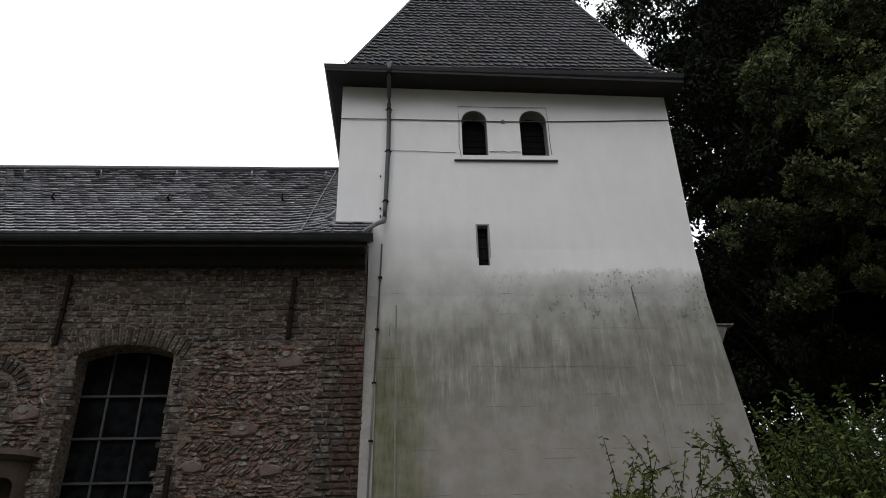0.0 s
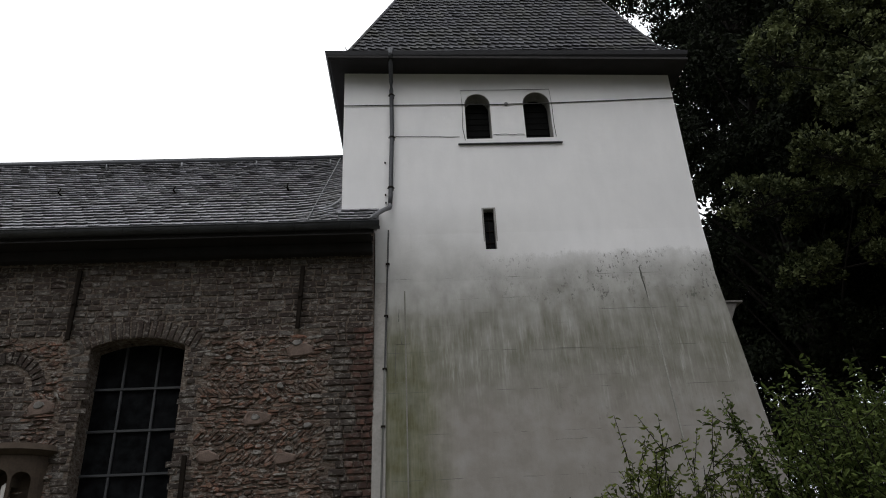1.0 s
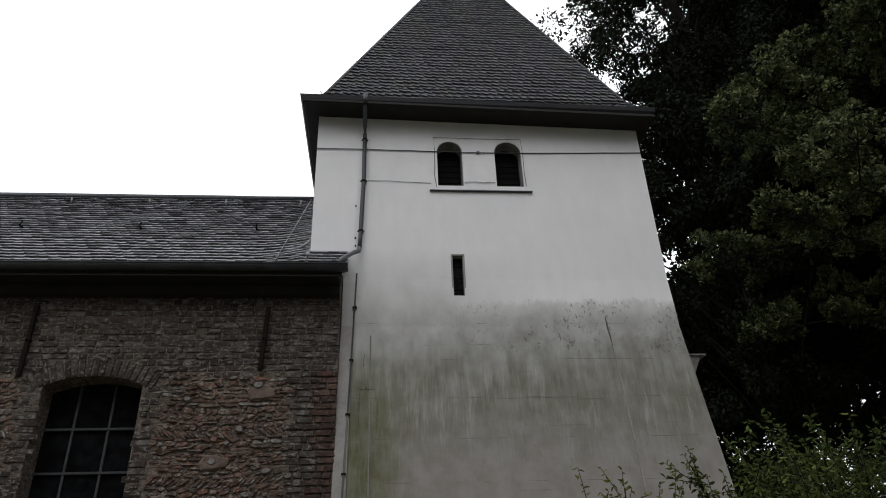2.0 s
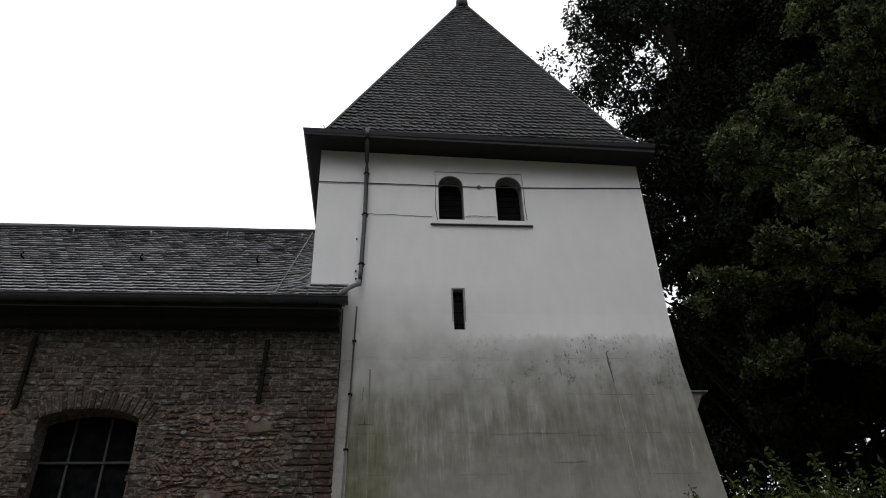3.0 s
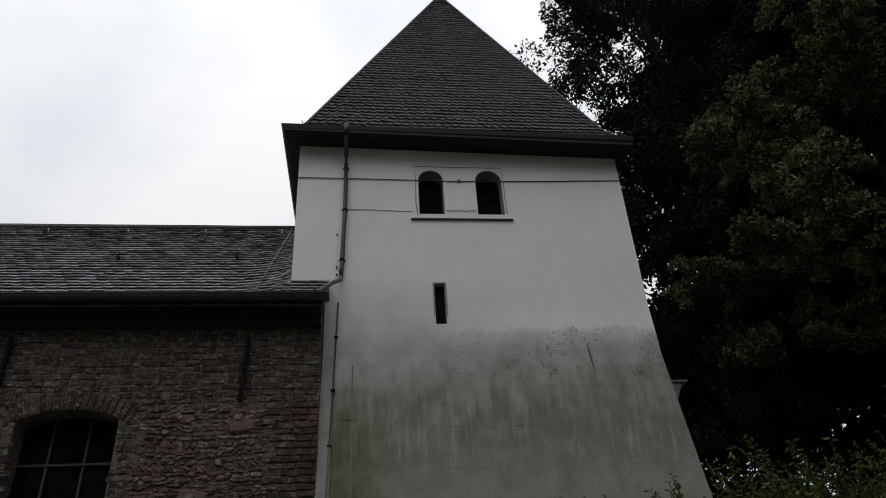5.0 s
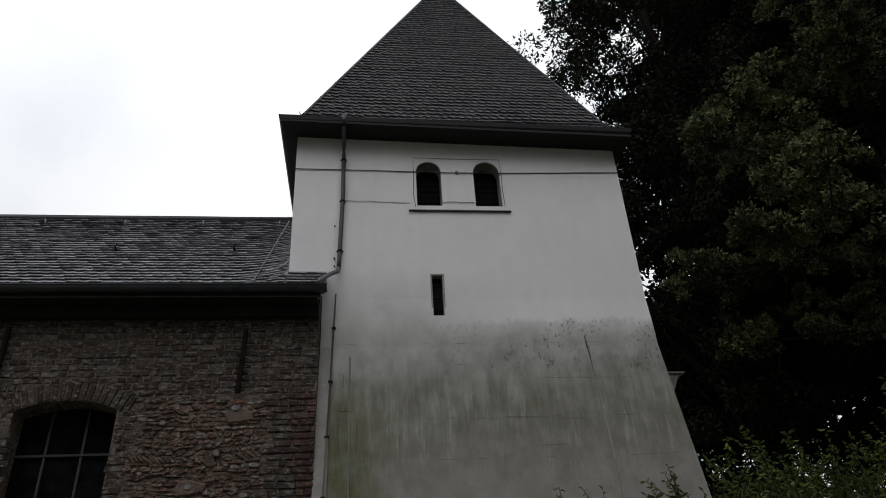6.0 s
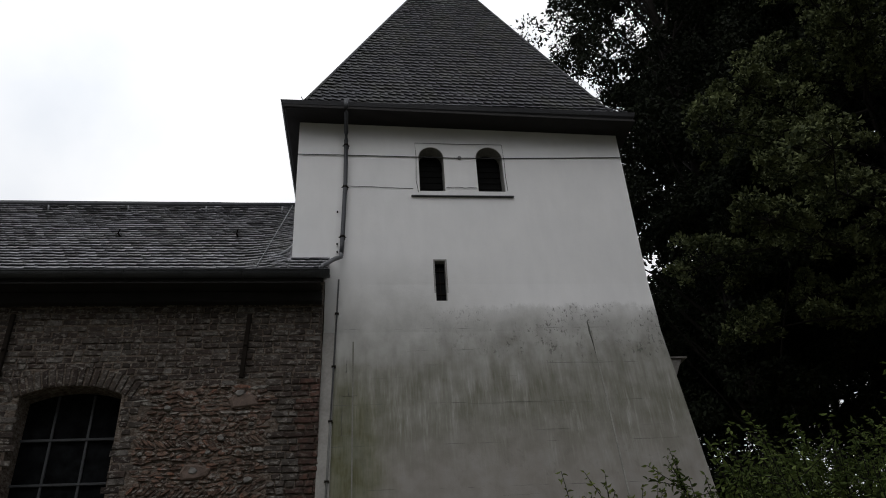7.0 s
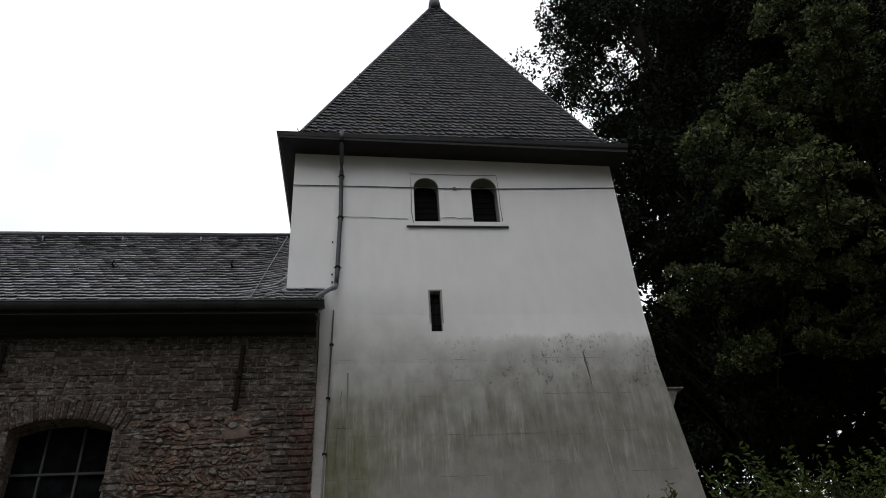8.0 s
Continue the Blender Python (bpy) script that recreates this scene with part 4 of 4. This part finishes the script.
def course_field(a0, a1, b0, b1, exposure, width, units, rng, tilt=0.0, thick=0.065):
    """Slates over the quadrangle from edge a0-a1 (eaves) up to b0-b1, course by course."""
    up = ((b0 + b1) / 2 - (a0 + a1) / 2)
    n = max(1, round(up.length / exposure))
    along = (a1 - a0).normalized()
    nor = along.cross(up).normalized()
    v = nor.cross(along)
    out = []
    for c in range(n):
        row = max(0.0, c + (rng.uniform(-0.08, 0.08) if c else 0.0)) / n  # hand-laid courses are uneven
        l, r = a0.lerp(b0, row), a1.lerp(b1, row)
        span = (r - l).length
        cells = max(1, round(span / width))
        shift = (c % 2) * 0.5 + rng.uniform(-0.05, 0.05)
        cuts = [0.0] + [min(1.0, max(0.0, (k + shift + rng.uniform(-0.05, 0.05)) / cells)) for k in range(1, cells)] + [1.0]
        for k in range(len(cuts) - 1):
            w = (cuts[k + 1] - cuts[k]) * span * 0.985
            if w < 0.04:
                continue
            p = l.lerp(r, (cuts[k] + cuts[k + 1]) / 2) + v * rng.uniform(-0.009, 0.009)
            t = tilt + rng.uniform(-0.03, 0.03)
            x = (along * math.cos(t) + v * math.sin(t)).normalized()
            y = nor.cross(x)
            lift = thick * rng.uniform(0.85, 1.2)
            h = exposure * rng.uniform(0.97, 1.08)
            m = Matrix(((x.x * w, y.x * h, nor.x * lift, p.x), (x.y * w, y.y * h, nor.y * lift, p.y), (x.z * w, y.z * h, nor.z * lift, p.z), (0, 0, 0, 1)))
            out.append((m, rng.randrange(len(units))))
    return out


def shifted(placed, d):
    return [(Matrix.Translation(d) @ m, k) for m, k in placed]


rng = random.Random(4)
STEEP = [slate_unit(0.72, k, 0.5) for k in range(5)]
origin = Vector((1.7, 2.7, 0))
sides = []
for side in range(4):
    k, q = side, (side + 1) % 4
    rows_ = []
    for u, v in zip(LEVELS, LEVELS[1:]):
        top0, top1 = v[k], v[q]
        if v is LEVELS[-1]:
            top0, top1 = u[k].lerp(v[k], 0.985), u[q].lerp(v[q], 0.985)
        rows_ += course_field(u[k], u[q], top0, top1, 0.118, 0.150, STEEP, rng, thick=0.042)
    sides.append(shifted(rows_, -origin))
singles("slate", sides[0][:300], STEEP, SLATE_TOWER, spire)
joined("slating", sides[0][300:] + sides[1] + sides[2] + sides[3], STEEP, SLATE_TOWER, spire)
for k in range(4):
    pts = [lev[k] for lev in LEVELS[:3]] + [APEX]
    out = Vector((-1 if k in (0, 3) else 1, -1 if k < 2 else 1, 0)) * 0.012
    part("hip_cap", tubed(([p + out for p in pts], [0.035, 0.035, 0.035, 0.03]), sides=6), SLATE_TOWER, spire)

FLAT = [slate_unit(0.30, 20 + k) for k in range(5)]
origin = Vector((-6.0, 2.7, 0))
lie = lambda x, s: S0.lerp(S1, s) + Vector((x, 0, 0.004))
field = course_field(lie(NX0, 0.0), lie(TX0 - 0.01, 0.0), lie(NX0, 0.985), lie(TX0 - 0.01, 0.985), 0.150, 0.155, FLAT, rng, -0.03, 0.044)
end_ = course_field(lie(TX0, 0.0), lie(RX1, 0.0), lie(TX0, fr * 0.93), lie(RX1, fr * 0.93), 0.150, 0.155, FLAT, rng, -0.03, 0.044)
up_slope = (S1 - S0).normalized()
swept = []
for m, k in field:
    x = m.translation.x
    d = 0.42 * max(0.0, (x + 1.95) / 0.85) ** 2  # the courses sweep up where they meet the tower
    turn = math.atan(0.84 * max(0.0, (x + 1.95) / 0.85) / 0.85)
    at_ = m.translation.copy()
    spin = Matrix.Rotation(turn, 3, Vector((0, -up_slope.z, up_slope.y)))
    q = Matrix.Translation(at_ + up_slope * d) @ spin.to_4x4() @ Matrix.Translation(-at_) @ m
    if q.translation.z < RIDGE_Z - 0.02:
        swept.append((q, k))
field = swept + [p for p in course_field(lie(-1.75, 0.0), lie(TX0 - 0.01, 0.0), lie(-1.75, 0.14), lie(TX0 - 0.01, 0.14), 0.150, 0.155, FLAT, rng, 0.0, 0.044)]
field.sort(key=lambda p: -p[0].translation.x)
singles("slate", shifted(end_ + field[:280], -origin), FLAT, SLATE, deck)
joined("slating", shifted(field[280:], -origin), FLAT, SLATE, deck)


def block_unit(seed, corners, rough):
    """A piece of masonry one wide, one high and one deep, with a worn, chamfered face towards -y."""
    r = random.Random(seed)
    ring = []
    for k in range(corners):
        a = 2 * math.pi * (k + 0.5) / corners
        c, s = math.cos(a), math.sin(a)
        q = 0.5 / max(abs(c), abs(s)) if corners == 4 else 0.5 / (abs(c) ** 3.2 + abs(s) ** 3.2) ** (1 / 3.2)
        ring.append((c * q + r.uniform(-rough, rough), s * q + r.uniform(-rough, rough)))
    f = 0.86 - rough * 0.7
    back_ = [(x, 0.0, z) for x, z in ring]
    rim = [(x, -0.62, z) for x, z in ring]
    face = [(x * f, -1.0 + r.uniform(-0.12, 0.12), z * f) for x, z in ring]
    n = corners
    faces = [tuple(range(2 * n, 3 * n))]
    for k in range(n):
        l = (k + 1) % n
        faces += [(k, l, l + n, k + n), (k + n, l + n, l + 2 * n, k + 2 * n)]
    return np.array(back_ + rim + face), [f_[::-1] for f_ in faces]


BRICKS = [block_unit(k, 4, 0.05) for k in range(6)]
STONES = [block_unit(40 + k, 7, 0.075) for k in range(8)]


def block(x, z, w, h, turn=0.0, deep=0.03):
    c, s = math.cos(turn), math.sin(turn)
    return Matrix(((w * c, 0, -h * s, x + 6.0), (0, deep, 0, 0.004 - 2.7), (w * s, 0, h * c, z), (0, 0, 0, 1)))


def kind_at(x, z):
    """Which masonry the wall shows at a place: brick, red brick, stone, or none."""
    if WX0 - 0.01 < x < WX1 + 0.01 and WZ0 - 0.1 < z < WZ1 + 0.14:
        return None
    c, rad = (WX0 + WX1) / 2, 1.616
    d = math.hypot(x - c, z - (WZ1 + 0.13 - rad))
    if rad - 0.04 < d < rad + 0.27 and abs(x - c) < 0.80 and z > 4.6:
        return None
    d = math.hypot(x - OLD_X, z - OLD_Z)
    if z > OLD_Z and OLD_R - 0.03 < d < OLD_R + 0.20:
        return None
    if z > 4.97 + 0.1 * noise.noise((x * 1.2, 0, 3)):
        return "brick"
    if x > -0.93 + 0.07 * (int(z / 0.091) % 2):
        return "red"
    if x > -1.22 or WX0 - 0.25 < x < WX0 or WX1 < x < WX1 + 0.27:
        return "brick"
    if abs(x - OLD_X) < OLD_R and OLD_Z - 1.5 < z <= OLD_Z + 0.3:
        return "brick"
    return "stone"


OLD_X, OLD_Z, OLD_R = -5.55, 4.25, 0.38
found = {"brick": [], "red": [], "stone": []}
z, course = 0.0, 0
while z < 6.40:
    x = -12.0 + (course % 2) * 0.13
    while x < NX1 - 0.03:
        w = 0.235 if rng.random() < 0.5 else 0.12
        w = min(w * rng.uniform(0.93, 1.07), NX1 - x)
        kind = kind_at(x + w / 2, z + 0.045)
        if kind in ("brick", "red"):
            h = 0.074 * rng.uniform(0.80, 1.12)
            found[kind].append((block(x + w / 2, z + 0.045 + rng.uniform(-0.008, 0.008), w - (0.012 if kind == "red" else 0.02), h, rng.uniform(-0.06, 0.06), (0.028 * rng.uniform(0.75, 1.3) if x > -1.3 and z < 5.0 else 0.013 * rng.uniform(0.4, 1.8))), rng.randrange(6)))
        x += w
    z += 0.091
    course += 1
z = 0.0
while z < 5.02:
    style = rng.choice(("flat", "flat", "flat", "cobble", "flat", "flat", "cobble", "herring", "flat"))
    h = {"flat": rng.uniform(0.040, 0.068), "cobble": rng.uniform(0.06, 0.105), "herring": 0.105}[style]
    lean = rng.choice((-0.75, 0.75))
    x = -12.0
    while x < -1.3:
        w = {"flat": rng.uniform(0.06, 0.27), "cobble": rng.uniform(0.06, 0.17), "herring": 0.055}[style]
        if kind_at(x + w / 2, z + h / 2) == "stone":
            dz = 0.07 * noise.noise((x * 1.1, z * 0.8, 0)) + rng.uniform(-0.012, 0.012)
            deep = 0.024 * rng.uniform(0.4, 1.5)
            if style == "herring":
                m = block(x + w / 2, z + h / 2 + dz, 0.14, 0.045 * rng.uniform(0.7, 1.1), lean + rng.uniform(-0.15, 0.15), deep)
            else:
                m = block(x + w / 2, z + h / 2 + dz, w - 0.012, (h - 0.012) * rng.uniform(0.75, 1.08), rng.uniform(-0.3, 0.3) if style == "cobble" else rng.uniform(-0.12, 0.12), deep)
            found["stone"].append((m, rng.randrange(8)))
        x += w + rng.uniform(0.0, 0.02)
    z += h
# odd stones wedged in between
for _ in range(2400):
    x, z = rng.uniform(-9.0, -1.25), rng.uniform(0.1, 4.95)
    if kind_at(x, z) == "stone" and kind_at(x - 0.1, z) == "stone" and kind_at(x + 0.1, z + 0.05) == "stone":
        w = rng.uniform(0.03, 0.10) if rng.random() < 0.985 else rng.uniform(0.14, 0.2)
        found["stone"].append((block(x, z, w, w * rng.uniform(0.4, 0.85), rng.uniform(-0.7, 0.7), rng.uniform(0.02, 0.034)), rng.randrange(8)))
large = [(block(x, z, w, h, rng.uniform(-0.1, 0.1), 0.045), rng.randrange(8)) for x, z, w, h in ((-1.60, 4.70, 0.36, 0.22), (-2.15, 3.78, 0.40, 0.20), (-2.75, 3.30, 0.30, 0.16), (-1.75, 3.25, 0.33, 0.15), (-4.98, 4.02, 0.34, 0.24))]
singles("stone", large, STONES, BIG_STONE, front)
pale = [(block(x, z, w, w * 0.7, rng.uniform(-0.4, 0.4), 0.058), rng.randrange(8)) for x, z, w in ((-1.86, 4.20, 0.10), (-1.47, 3.66, 0.11), (-2.16, 3.79, 0.13), (-2.58, 4.62, 0.10), (-5.02, 4.05, 0.15), (-2.0, 4.02, 0.07), (-1.66, 4.80, 0.14))]
singles("stone", pale, STONES, FIELDSTONE, front)
# voussoirs over the window and over the walled-up opening
c, rad = (WX0 + WX1) / 2, 1.616
for k in range(19):
    a = -0.475 + 0.95 * k / 18
    q = rad + 0.125
    found["brick"].append((block(c + q * math.sin(a), WZ1 + 0.13 - rad + q * math.cos(a), 0.066, 0.245, -a, 0.026), rng.randrange(6)))
for k in range(17):
    a = -1.5 + 3.0 * k / 16
    q = OLD_R + 0.09
    found["brick"].append((block(OLD_X + q * math.sin(a), OLD_Z + q * math.cos(a), 0.07, 0.17, -a, 0.03), rng.randrange(6)))
for name, kind, units, material, cap in (("brick", "red", BRICKS, RED_BRICK, 80), ("brick", "brick", BRICKS, BRICK, 130), ("stone", "stone", STONES, RUBBLE, 85)):
    near = [p for p in found[kind] if -2.6 < p[0].translation.x - 6.0 and 2.7 < p[0].translation.z < 6.3]
    near.sort(key=lambda p: -p[0].translation.x)
    near = near[:cap]
    chosen = {id(p) for p in near}
    singles(name, near, units, material, front)
    joined("masonry", [p for p in found[kind] if id(p) not in chosen], units, material, front)
